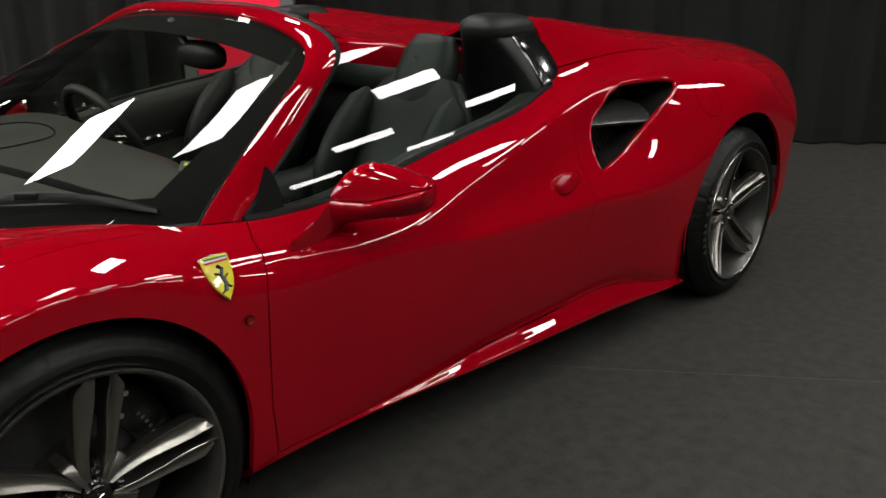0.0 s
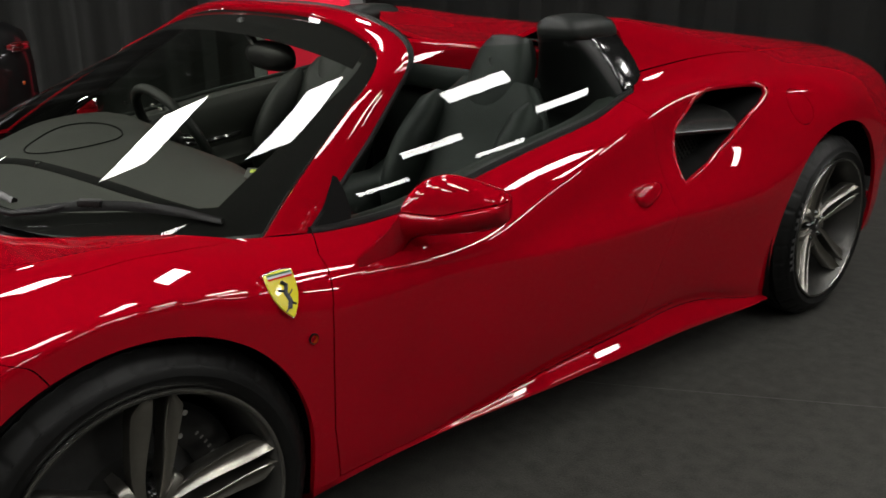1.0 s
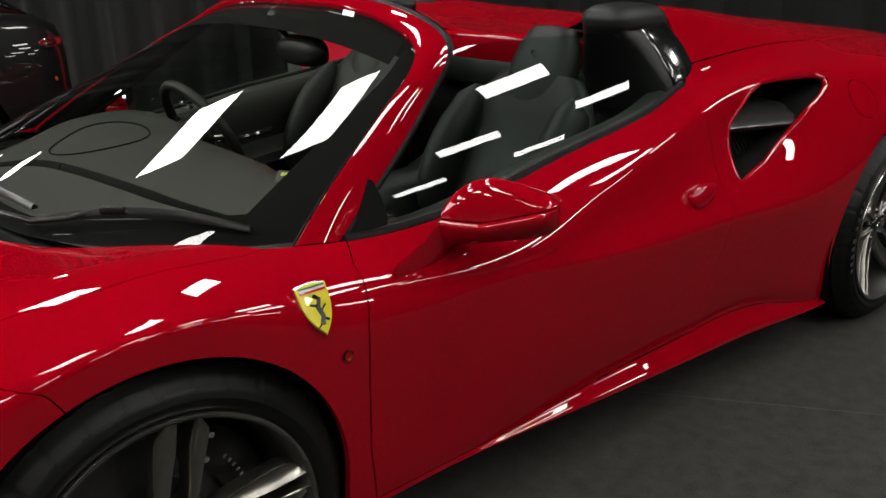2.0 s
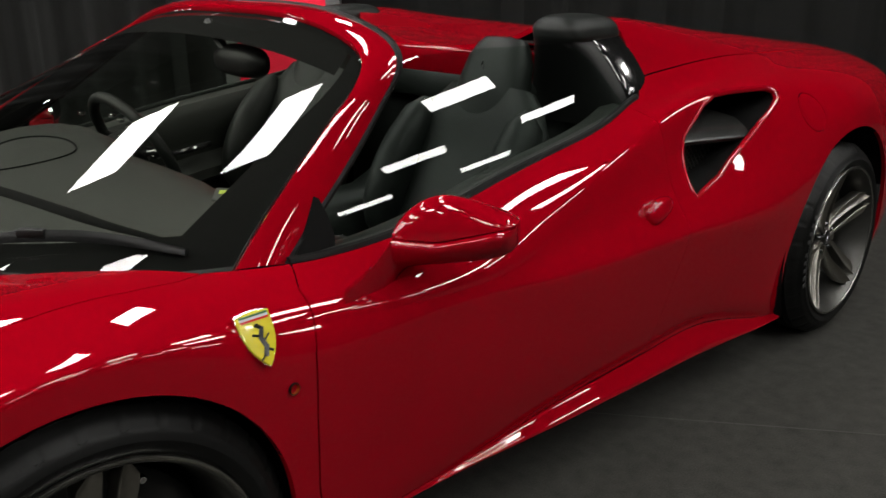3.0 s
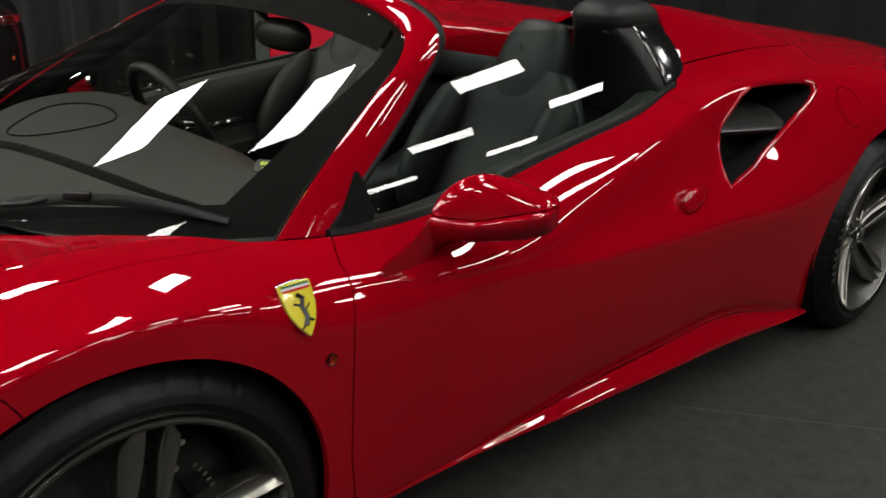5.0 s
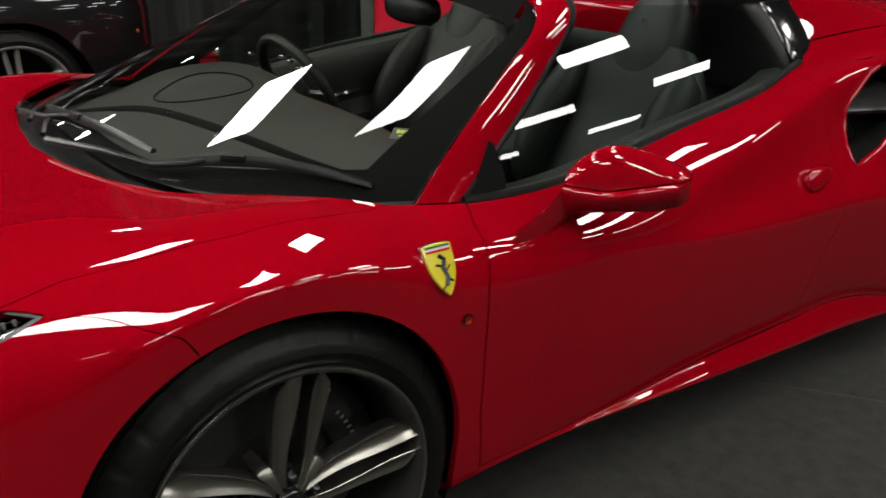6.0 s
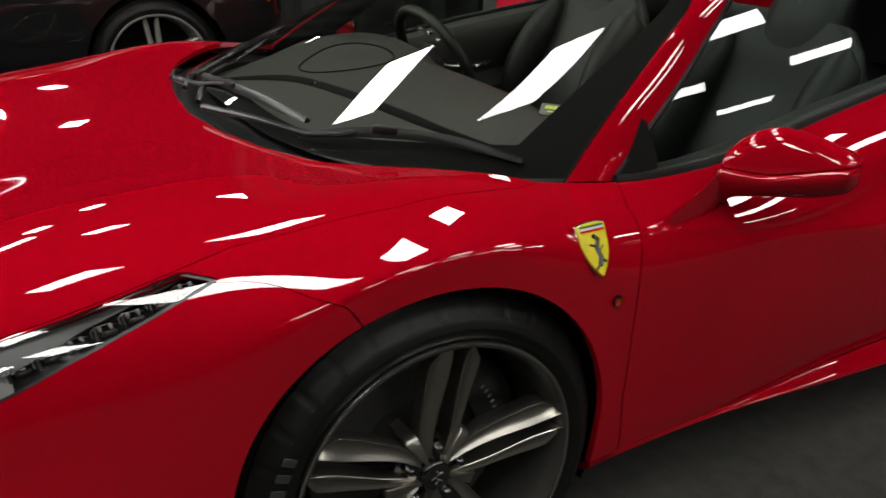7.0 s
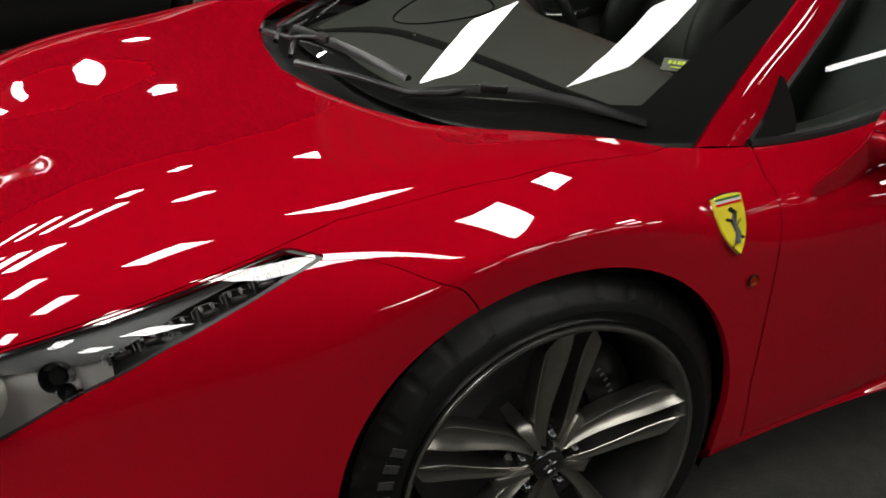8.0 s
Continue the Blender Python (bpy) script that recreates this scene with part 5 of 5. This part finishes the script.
    nrm = Vector((0.925, 0, -0.38))
    base = Vector((1.30, yc, 0.48))
    at = lambda q: base + back_dir * q
    part("backrest", rounded_profile_loft([(at(0.0), 0.20, 0.06, nrm), (at(0.08), 0.235, 0.075, nrm), (at(0.25), 0.245, 0.07, nrm), (at(0.38), 0.225, 0.062, nrm), (at(0.45), 0.185, 0.056, nrm), (at(0.50), 0.14, 0.05, nrm)]), LEATHER, s)
    part("headrest", rounded_profile_loft([(at(0.40), 0.11, 0.058, nrm), (at(0.46), 0.112, 0.066, nrm), (at(0.53), 0.108, 0.066, nrm), (at(0.59), 0.098, 0.060, nrm), (at(0.625), 0.082, 0.050, nrm), (at(0.645), 0.07, 0.036, nrm), (at(0.652), 0.03, 0.015, nrm)], power=2.5), LEATHER, s)
    part("headrest_emblem", tube([at(0.55) - nrm * 0.069 + Vector((0, 0.0, 0.012)), at(0.55) - nrm * 0.069 + Vector((0, 0.005, 0)), at(0.55) - nrm * 0.069 + Vector((0, -0.003, -0.012))], 0.003, 6), STEEL, s)
    for d in (1, -1):
        rings = []
        for q in np.linspace(0, 1, 12):
            e = max(0.02, 1 - (2 * q - 1) ** 4) ** 0.5
            rings.append(ellipse_ring(at(-0.02 + 0.46 * q) - nrm * (0.055 + 0.035 * math.sin(math.pi * min(1, q * 1.2))) + Vector((0, d * (0.215 - 0.03 * q), 0)), (0, 1, 0), nrm, 0.052 * e, 0.075 * e, 16, 2.2))
        part("back_bolster", loft(rings), LEATHER, s)
        rings = []
        for q in np.linspace(0, 1, 12):
            e = max(0.02, 1 - (2 * q - 1) ** 4) ** 0.5
            rings.append(ellipse_ring((0.76 + 0.46 * q, yc + d * 0.215, 0.475 + 0.02 * math.sin(math.pi * q) - 0.06 * q), (0, 1, 0), (0, 0, 1), 0.055 * e, 0.085 * e, 16, 2.2))
        part("cushion_bolster", loft(rings), LEATHER, s)
    part("cushion", rounded_profile_loft([(Vector((0.72, yc, 0.43)), 0.17, 0.05, Vector((0, 0, 1))), (Vector((0.76, yc, 0.435)), 0.215, 0.075, Vector((0, 0, 1))), (Vector((1.0, yc, 0.41)), 0.22, 0.075, Vector((0, 0, 1))), (Vector((1.22, yc, 0.38)), 0.21, 0.07, Vector((0, 0, 1)))]), LEATHER, s)


for yc in (-0.37, 0.37):
    seat(yc)


def dash_height(x, y):
    front = -0.02 + 0.44 * abs(y / 0.72) ** 3.2                       # runs along the foot of the screen
    t = max(0.0, min(1.0, (x - front) / 0.45))
    z = 0.772 + 0.070 * math.sin(t * math.pi * 0.5) - 0.035 * (y / 0.7) ** 2
    hump = math.exp(-(((y - 0.33) / 0.21) ** 4)) * math.exp(-(((x - 0.46) / 0.17) ** 4))
    return z + 0.028 * hump


bm = bmesh.new()
rows = []
for y in np.linspace(-0.70, 0.70, 61):
    front = -0.02 + 0.44 * abs(y / 0.72) ** 3.2
    rear = 0.575 + 0.06 * math.exp(-(((y - 0.33) / 0.22) ** 4)) - 0.06 * max(0, -y - 0.3) / 0.4
    row = []
    for q in np.linspace(0, 1, 21):
        x = front + (rear - front) * q
        z = dash_height(x, y) - 0.02 * max(0, q - 0.9) / 0.1
        row.append(bm.verts.new((x, y, z)))
    for dx, dz in ((0.012, -0.03), (0.0, -0.07), (-0.05, -0.16), (-0.06, -0.34)):
        row.append(bm.verts.new((rear + dx, y, dash_height(rear, y) - 0.02 + dz)))
    rows.append(row)
for a, b in zip(rows, rows[1:]):
    for k in range(len(a) - 1):
        bm.faces.new((a[k], b[k], b[k + 1], a[k + 1]))
bmesh.ops.recalc_face_normals(bm, faces=bm.faces[:])
dash = part("dashboard", bm, DASH, car, "dark grey-green leather dashboard")


def on_dash(pts, lift):
    return [Vector((x, y, dash_height(x, y) + lift)) for x, y in pts]


def dash_curve(pts, n, closed=False):
    c = np.array([(x, y, 0.0) for x, y in pts])
    return [(p[0], p[1]) for p in sample([tuple(q) for q in c], n)]


groove = dash_curve([(0.02, 0.36), (0.10, 0.20), (0.17, 0.06), (0.20, -0.10), (0.225, -0.25), (0.27, -0.43), (0.36, -0.60)], 40)
part("defroster_vent", tube(on_dash(groove, 0.001), [0.004 + 0.010 * min(1, 4 * min(k, 39 - k) / 39) for k in range(40)], 8, squash=0.45), BLACK_MATT, dash, "black defroster slot")
ring_pts = [(0.345 + 0.13 * math.cos(t) + 0.01 * math.sin(t), 0.13 + 0.105 * math.sin(t) - 0.01 * math.cos(t)) for t in np.linspace(0, math.tau, 49)[:-1]]
part("dash_seam", tube(on_dash(ring_pts, 0.0005), 0.0035, 6, True, squash=0.6), BLACK_MATT, dash)
part("light_sensor", revolve([(0.0001, -0.012), (0.008, -0.010), (0.012, 0.0), (0.012, 0.006)], 16), BLACK_GLOSS, dash, "", Matrix.Translation((0.19, -0.02, dash_height(0.19, -0.02))) @ Matrix.Rotation(radians(-90), 4, "X"))

# instrument hood, steering wheel on the far side
wheel_c = Vector((0.735, 0.31, 0.775))
tilt = Vector((0.90, 0, 0.43)).normalized()
ex, ey = Vector((0, 1, 0)), tilt.cross(Vector((0, 1, 0))).normalized()
steer = new("steering_wheel")
steer.parent = car
steer["label"] = "black leather steering wheel with dark switches"
part("steering_rim", tube([wheel_c + ex * 0.18 * math.cos(t) + ey * 0.172 * math.sin(t) * (0.94 if math.sin(t) * ey.z < -0.4 else 1) for t in np.linspace(0, math.tau, 49)[:-1]], 0.0165, 12, True), LEATHER, steer)
part("steering_boss", revolve([(0.0001, -0.03), (0.05, -0.028), (0.068, -0.012), (0.07, 0.03), (0.05, 0.06)], 32), BLACK_SATIN, steer, "", Matrix.Translation(wheel_c - tilt * 0.02) @ Vector((0, -1, 0)).rotation_difference(tilt).to_matrix().to_4x4())
for a in (0.1, math.pi - 0.1, -math.pi / 2 - 0.35, -math.pi / 2 + 0.35):
    d = ex * math.cos(a) + ey * math.sin(a) * (1 if ey.z > 0 else -1)
    part("steering_spoke", tube([wheel_c - tilt * 0.015 + d * 0.05, wheel_c - tilt * 0.01 + d * 0.12, wheel_c + d * 0.172], [0.022, 0.016, 0.014], 8, squash=0.5), BLACK_GLOSS, steer)
for y, x, z in ((0.17, 0.655, 0.865), (0.21, 0.65, 0.880), (0.25, 0.648, 0.888), (0.45, 0.65, 0.87)):
    part("shift_light", bevelled_box((0.016, 0.022, 0.012), 0.003, 2), CHROME, steer, "", Matrix.Translation((x, y, z)))
part("column", tube([wheel_c - tilt * 0.03, wheel_c - tilt * 0.22], 0.05, 16), BLACK_SATIN, steer)
hood = loft([ellipse_ring((0.57 + d, 0.34, 0.80), (0, 1, 0), (0, 0, 1), 0.16 - 0.01 * k, 0.062 - 0.006 * k, 24, 2.4) for k, d in enumerate((-0.08, -0.02, 0.03, 0.045))])
part("instrument_hood", hood, DASH, car, "leather hood over the dials")

for sign in (1, -1):                                                    # inner doors
    bm = bmesh.new()
    rows = []
    for x in np.linspace(0.46, 1.68, 36):
        p = skin_point(x, BELT)[0]
        w = abs(p.y)
        prof = [(w - 0.022, p.z - 0.006), (w - 0.045, p.z + 0.004), (w - 0.085, p.z - 0.006), (w - 0.105, p.z - 0.045), (w - 0.085, p.z - 0.13), (w - 0.07, p.z - 0.20), (w - 0.13, p.z - 0.245), (w - 0.13, p.z - 0.28), (w - 0.06, p.z - 0.31), (w - 0.05, 0.26)]
        rows.append([bm.verts.new((x, -a * sign, b)) for a, b in prof])
    for a, b in zip(rows, rows[1:]):
        for k in range(len(a) - 1):
            bm.faces.new((a[k], b[k], b[k + 1], a[k + 1]))
    bmesh.ops.recalc_face_normals(bm, faces=bm.faces[:])
    trim_ob = part("door_lining", bm, DASH, car, "dark leather door lining with armrest")
    part("door_pull", tube([(0.95, -0.64 * sign, 0.66), (1.0, -0.60 * sign, 0.665), (1.12, -0.60 * sign, 0.675), (1.17, -0.63 * sign, 0.675)], 0.012, 8), BLACK_GLOSS, trim_ob)
    # kick panel ahead of the door, under the pillar
    part("foot_panel", bevelled_box((0.62, 0.03, 0.50), 0.01, 1, (0.20, -0.69 * sign, 0.48)), BLACK_SATIN, car)
part("fire_wall", bevelled_box((0.04, 1.38, 0.52), 0.01, 1, (-0.02, 0, 0.49)), BLACK_MATT, car)
part("under_cowl", bevelled_box((0.30, 1.30, 0.03), 0.01, 1, (0.10, 0, 0.735)), BLACK_MATT, car)
console = loft([ellipse_ring((x, 0, z), (0, 1, 0), (0, 0, 1), 0.11, h, 20, 4) for x, z, h in ((0.52, 0.52, 0.20), (0.70, 0.50, 0.17), (0.95, 0.46, 0.13), (1.35, 0.48, 0.13), (1.60, 0.56, 0.16), (1.78, 0.62, 0.18))])
part("centre_console", console, LEATHER, car, "leather centre console")
part("deck_front", bevelled_box((0.035, 0.76, 0.10), 0.012, 3), PAINT, car, "red front lip of the rear deck", Matrix.Translation((1.672, 0, 0.985)) @ Matrix.Rotation(radians(-14), 4, "Y"))
part("bulkhead_shelf", bevelled_box((0.20, 1.10, 0.10), 0.02, 2, (1.76, 0, 0.90)), LEATHER, car)

# card with lime print inside the foot of the screen
card = new("windscreen_card")
card.parent = car
card["label"] = "small black card with lime print behind the windscreen"
card.matrix_basis = Matrix.Translation((0.485, -0.560, 0.852)) @ Matrix.Rotation(radians(-52), 4, "Z") @ Matrix.Rotation(radians(28), 4, "X")
part("card", bevelled_box((0.070, 0.036, 0.003), 0.001, 1), INK, card)
for k in range(6):
    part("card_print", bevelled_box((0.0065, 0.010, 0.0008), 0, 1, (-0.021 + 0.0085 * k, 0.005, 0.0022)), LIME, card)
part("card_line", bevelled_box((0.036, 0.003, 0.0008), 0, 1, (0, -0.008, 0.0022)), LIME, card)


# ------------------------------------------------------------------ the far half stands a little wider
def widen(ob, m):
    """The half widths above are those of the left side; the car is wider than twice that."""
    m = m @ ob.matrix_basis
    if ob.type == "MESH":
        back = m.inverted()
        for v in ob.data.vertices:
            p = m @ v.co
            p.y = widened(p.y)
            v.co = back @ p
        ob.data.update()
    for c in ob.children:
        widen(c, m)


widen(car, Matrix.Identity(4))

# ------------------------------------------------------------------ the hall
def slab(name, corners, thick, mat, label, category, kind="structure", uvs=False):
    bm = bmesh.new()
    top = [bm.verts.new(c) for c in corners]
    bot = [bm.verts.new(Vector(c) + Vector(thick)) for c in corners]
    n = len(corners)
    bm.faces.new(top)
    bm.faces.new(bot[::-1])
    for k in range(n):
        bm.faces.new((top[k], bot[k], bot[(k + 1) % n], top[(k + 1) % n]))
    bmesh.ops.recalc_face_normals(bm, faces=bm.faces[:])
    return tagged(part(name, bm, mat, smooth=False), label, category, kind=kind)


slab("floor", [hall(LEFT, FRONT), hall(RIGHT, FRONT), hall(RIGHT, FAR + 0.3), hall(LEFT, FAR + 0.3)], (0, 0, -0.1), CARPET, "dark charcoal carpet tiles with fine joints", "floor")
slab("ceiling", [hall(LEFT, FRONT, CEIL), hall(RIGHT, FRONT, CEIL), hall(RIGHT, FAR + 0.3, CEIL), hall(LEFT, FAR + 0.3, CEIL)], (0, 0, 0.1), CEILING, "dark ceiling with rows of light panels", "ceiling")


def curtain(name, a, b, label, full=1.0):
    """Pleated cloth from the floor to the ceiling."""
    bm = bmesh.new()
    A, B = Vector(a), Vector(b)
    d = (B - A).normalized()
    n = Vector((-d.y, d.x, 0))
    L = (B - A).length
    k, s, rows = 0, 0.0, []
    while s < L:
        depth = 0.042 * math.sin(s * 17 + 1.6 * math.sin(s * 2.3)) + 0.012 * math.sin(s * 41 + 2 * math.sin(s * 5))
        rows.append([bm.verts.new(A + d * s + n * (depth * full * (0.7 + 0.3 * (z / CEIL < 0.5))) + Vector((0, 0, z))) for z in (0.012, CEIL * 0.5, CEIL - 0.002)])
        s += 0.035
    for p, q in zip(rows, rows[1:]):
        for i in range(2):
            bm.faces.new((p[i], q[i], q[i + 1], p[i + 1]))
    bmesh.ops.recalc_face_normals(bm, faces=bm.faces[:])
    bmesh.ops.solidify(bm, geom=bm.faces[:], thickness=0.008)
    return tagged(part(name, bm, CURTAIN), label, "curtain", kind="structure")


curtain("wall_back", hall(BEND, BACK), hall(RIGHT, BACK), "black pleated curtain along the back of the hall")
# the rest are unseen, added to close the hall; shallow pleats calm the bonnet's reflections
curtain("wall_return", hall(BEND, FAR), hall(BEND, BACK), "unseen black curtain added at the bend, met only in reflections", 0.25)
curtain("wall_far", hall(LEFT, FAR), hall(BEND, FAR), "unseen black curtain added at the far end, met only in reflections", 0.25)
curtain("wall_right", hall(RIGHT, BACK), hall(RIGHT, FRONT), "unseen black pleated curtain closing the side of the hall")
curtain("wall_left", hall(LEFT, FRONT), hall(LEFT, FAR), "unseen black curtain added at the far side, met only in reflections", 0.25)
curtain("wall_front", hall(RIGHT, FRONT), hall(LEFT, FRONT), "black pleated curtain behind the viewer")


def light_panel(u, v, lu, lv):
    t = thing("ceiling_light", "bright white rectangular twin ceiling light panel", "ceiling light", "ceiling lights", hall(u, v, CEIL))
    t.rotation_euler = (0, 0, ROOM)
    part("light_frame", bevelled_box((lu + 0.04, lv + 0.04, 0.03), 0.004, 1, (0, 0, -0.014)), ALLOY_DARK, t)
    for d in (-1, 1):
        part("diffuser", bevelled_box((lu / 2 - 0.003, lv, 0.012), 0.003, 1, (d * lu / 4, 0, -0.033)), LAMP, t, "glowing white diffuser")
    return t


# the row at u = -5.6 is an unseen addition that brightens the front bumper
ROWS = [(-5.6, (-1.59, -3.59, -5.59)), (-4.19, (-0.58, -2.58, -4.58)), (-2.24, (2.41, 0.41, -1.59, -3.59, -5.59)), (-0.29, (3.42, 1.42, -0.58, -2.58, -4.58)), (0.85, (-3.65, -5.65)), (3.2, (2.43, 0.43, -1.57, -4.7)), (4.53, (2.41, -1.59, -3.59)), (6.42, (3.42, 1.42, -0.58, -2.58)), (8.44, (2.41, 0.41, -1.59))]
for u, places in ROWS:                              # staggered rows over the car
    for v in places:
        light_panel(u, v, 0.42, 0.86)
for k in range(9):                                  # closer rows over the far end of the hall
    for v in (-3.63, -1.23, 1.17) if k < 1 or k > 4 else (-3.63, -1.23, 1.17, 3.57):
        light_panel(-6.38 - 1.2 * k, v, 0.32 if v > 2 else 0.6, 1.2)
for u, v, lu, lv in ((-8.95, 6.8, 0.3, 0.4), (-6.4, 7.45, 0.5, 0.5), (-8.4, 4.95, 0.42, 0.42), (-5.6, 4.0, 0.3, 0.6)):      # the wider part of the far end
    light_panel(u, v, lu, lv)

# ------------------------------------------------------------------ red display panel by the curtain
def display_panel():
    t = thing("display_panel", "tall backlit red display panel in a grey frame", "display panel", "", hall(-0.70, 4.35, 0))
    t.rotation_euler = (0, 0, ROOM)
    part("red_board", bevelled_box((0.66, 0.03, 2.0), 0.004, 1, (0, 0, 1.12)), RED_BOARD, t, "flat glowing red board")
    for d in (-1, 1):
        part("frame_post", bevelled_box((0.10, 0.06, 2.3), 0.006, 2, (d * 0.38, 0, 1.15)), GREY_PAINT, t, "grey upright post")
        part("foot", bevelled_box((0.14, 0.45, 0.03), 0.006, 2, (d * 0.38, 0, 0.016)), GREY_PAINT, t)
    part("top_rail", bevelled_box((0.66, 0.05, 0.07), 0.006, 2, (0, 0, 2.16)), GREY_PAINT, t)


RED_BOARD = glow("red_board", (0.80, 0.002, 0.035), 0.22)
GREY_PAINT = material("grey_paint", (0.115, 0.115, 0.115), 0.5, grain=0.06, scale=30)
display_panel()

# ------------------------------------------------------------------ black car parked behind
def parked_car():
    t = thing("parked_car", "glossy black car parked behind the red one", "car", "", (0.42, 3.0, 0))
    dark = material("black_paint", (0.003, 0.003, 0.0032), 0.5, 0, 0.55, 0.01, spec=0.1)
    TAIL_DARK = material("dark_red_lens", (0.10, 0.003, 0.004), 0.1, 0, 1.0, 0.02)
    SILVER = material("silver_rim", (0.55, 0.54, 0.52), 0.4, 0.85, grain=0.06, scale=60)
    pane = material("dark_pane", (0.004, 0.004, 0.005), 0.03, 0, 0.5, 0.02)
    prof = [(-3.55, 0.45, 0.62, 0.58), (-3.4, 0.30, 0.72, 0.74), (-2.9, 0.25, 0.80, 0.86), (-2.2, 0.22, 0.84, 0.98), (-1.2, 0.22, 0.84, 0.98), (-0.2, 0.22, 0.85, 1.00), (0.3, 0.26, 0.85, 1.02), (0.62, 0.32, 0.82, 1.0), (0.76, 0.42, 0.74, 0.94)]
    bm = bmesh.new()
    rows = []
    xs = np.linspace(-3.55, 0.76, 70)
    keys = [p[0] for p in prof]
    for x in xs:
        lo, hw, hi = (float(pchip(keys, [p[i] for p in prof], np.array([x]))[0]) for i in (1, 2, 3))
        ring = []
        for w, z in ((0.80, lo), (0.97, lo + 0.05), (1.0, lo + 0.20), (1.0, 0.55), (0.985, 0.68), (0.99, 0.76), (0.94, hi - 0.06), (0.86, hi), (0.5, hi + 0.03)):
            ring.append((x, -hw * w + 0.82, z))
        full = ring + [(x, 1.64 - y, z) for x, y, z in ring[::-1]]
        rows.append([bm.verts.new(p) for p in full])
    n = len(rows[0])
    for a, b in zip(rows, rows[1:]):
        for k in range(n):
            bm.faces.new((a[k], a[(k + 1) % n], b[(k + 1) % n], b[k]))
    bm.faces.new(rows[-1])
    bm.faces.new(rows[0][::-1])
    bmesh.ops.recalc_face_normals(bm, faces=bm.faces[:])
    bmesh.ops.smooth_vert(bm, verts=bm.verts[:], factor=0.4, use_axis_x=True, use_axis_y=True, use_axis_z=True)
    bm.normal_update()
    bm.verts.index_update()
    P = np.array([v.co[:] for v in bm.verts])
    N = [v.normal[:] for v in bm.verts]
    F = [tuple(v.index for v in f.verts) for f in bm.faces]
    bm.free()
    arches = [np.where((P[:, 1] < 0.3) | (P[:, 1] > 1.34), np.hypot(P[:, 0] - wx, P[:, 2] - 0.35) - 0.392, 1.0) for wx in (0.0, -2.75)]
    P, N, F = trim(P, N, F, arches)
    piece("body", mesh_of("body", P, F, dark), t, "gloss black body")
    cabin = loft([ellipse_ring((x, 0.82, z), (0, 1, 0), (0, 0, 1), w, h, 28, 3.4) for x, z, w, h in ((-2.2, 0.98, 0.60, 0.02), (-1.55, 1.13, 0.66, 0.22), (-1.0, 1.17, 0.66, 0.26), (-0.2, 1.16, 0.65, 0.26), (0.35, 1.08, 0.62, 0.16), (0.62, 1.0, 0.58, 0.03))])
    part("glasshouse", cabin, pane, t, "dark glass and roof")
    rings = [[Vector((x, y0 + dy, z + dz)) for dy, dz in ((-0.006, -0.004), (-0.006, 0.004), (0.004, 0.004), (0.004, -0.004))] for x, y0, z in [(q, -0.036, 0.985 + 0.01 * q) for q in np.linspace(-1.9, 0.35, 12)]]
    part("window_strip", loft(rings), CHROME, t, "thin chrome window strip")
    lampm = loft([ellipse_ring((x, y, 0.86), (0, 0, 1), (0, 1, 0), h, w, 18, 3) for x, y, h, w in ((0.60, 0.040, 0.016, 0.010), (0.64, 0.052, 0.026, 0.022), (0.70, 0.09, 0.028, 0.034), (0.745, 0.13, 0.024, 0.030))])
    part("tail_lamp", lampm, TAIL_DARK, t, "red tail lamp")
    for k in range(3):
        part("lamp_bar", bevelled_box((0.09, 0.010, 0.005), 0.003, 1), CHROME, t, "", Matrix.Translation((0.66, 0.03, 0.838 + 0.022 * k)) @ Matrix.Rotation(radians(28), 4, "Z"))
    part("reflector", bevelled_box((0.018, 0.01, 0.022), 0.003, 1), AMBER, t, "", Matrix.Translation((0.66, 0.03, 0.66)))
    for wx in (0.0, -2.75):
        for side in (-1, 1):
            w = new("road_wheel")
            w.parent = t
            w.location = (wx, 0.82 + side * 0.83, 0.345)
            w.rotation_euler = (0, 0, 0 if side < 0 else math.pi)
            part("tyre", tyre(0.352, 0.235, 0.272), RUBBER, w, "", Matrix.Translation((0, 0.12, 0)))
            part("rim", revolve([(0.276, 0.0), (0.273, -0.008), (0.266, -0.006), (0.256, 0.03), (0.24, 0.18)], 64), SILVER, w)
            for k in range(5):
                a = math.radians(96) + k * math.tau / 5
                for d in (-1, 1):
                    part("spoke", spoke_blade(a + d * 0.30, a + d * 0.13, 0.04, 0.265, 0.028, 0.006, 0.03, 0.022), SILVER, w)
            part("hub", revolve([(0.0001, 0.018), (0.05, 0.018), (0.06, 0.05)], 24), BLACK_SATIN, w)
            part("wheel_well", revolve([(0.10, 0.20), (0.30, 0.21), (0.375, 0.16), (0.375, 0.03)], 40), BLACK_MATT, w)


parked_car()

# ------------------------------------------------------------------ joints of the carpet tiles
seams = bmesh.new()
def strip(a, b, wid):
    d = (b - a).normalized()
    s = Vector((-d.y, d.x, 0)) * wid / 2
    z = Vector((0, 0, 0.004))
    seams.faces.new([seams.verts.new(p + z) for p in (a - s, b - s, b + s, a + s)])

JOINT = material("carpet_joint", (0.048, 0.047, 0.044), 0.9, grain=0.4, scale=300)
for v0 in (-3.6, -1.65, 0.82, 2.8):
    strip(hall(LEFT + 0.1, v0), hall(RIGHT - 0.1, v0), 0.0035)
tagged(part("floor_joint", seams, JOINT, smooth=False), "fine pale joints between carpet lengths", "floor", kind="structure")
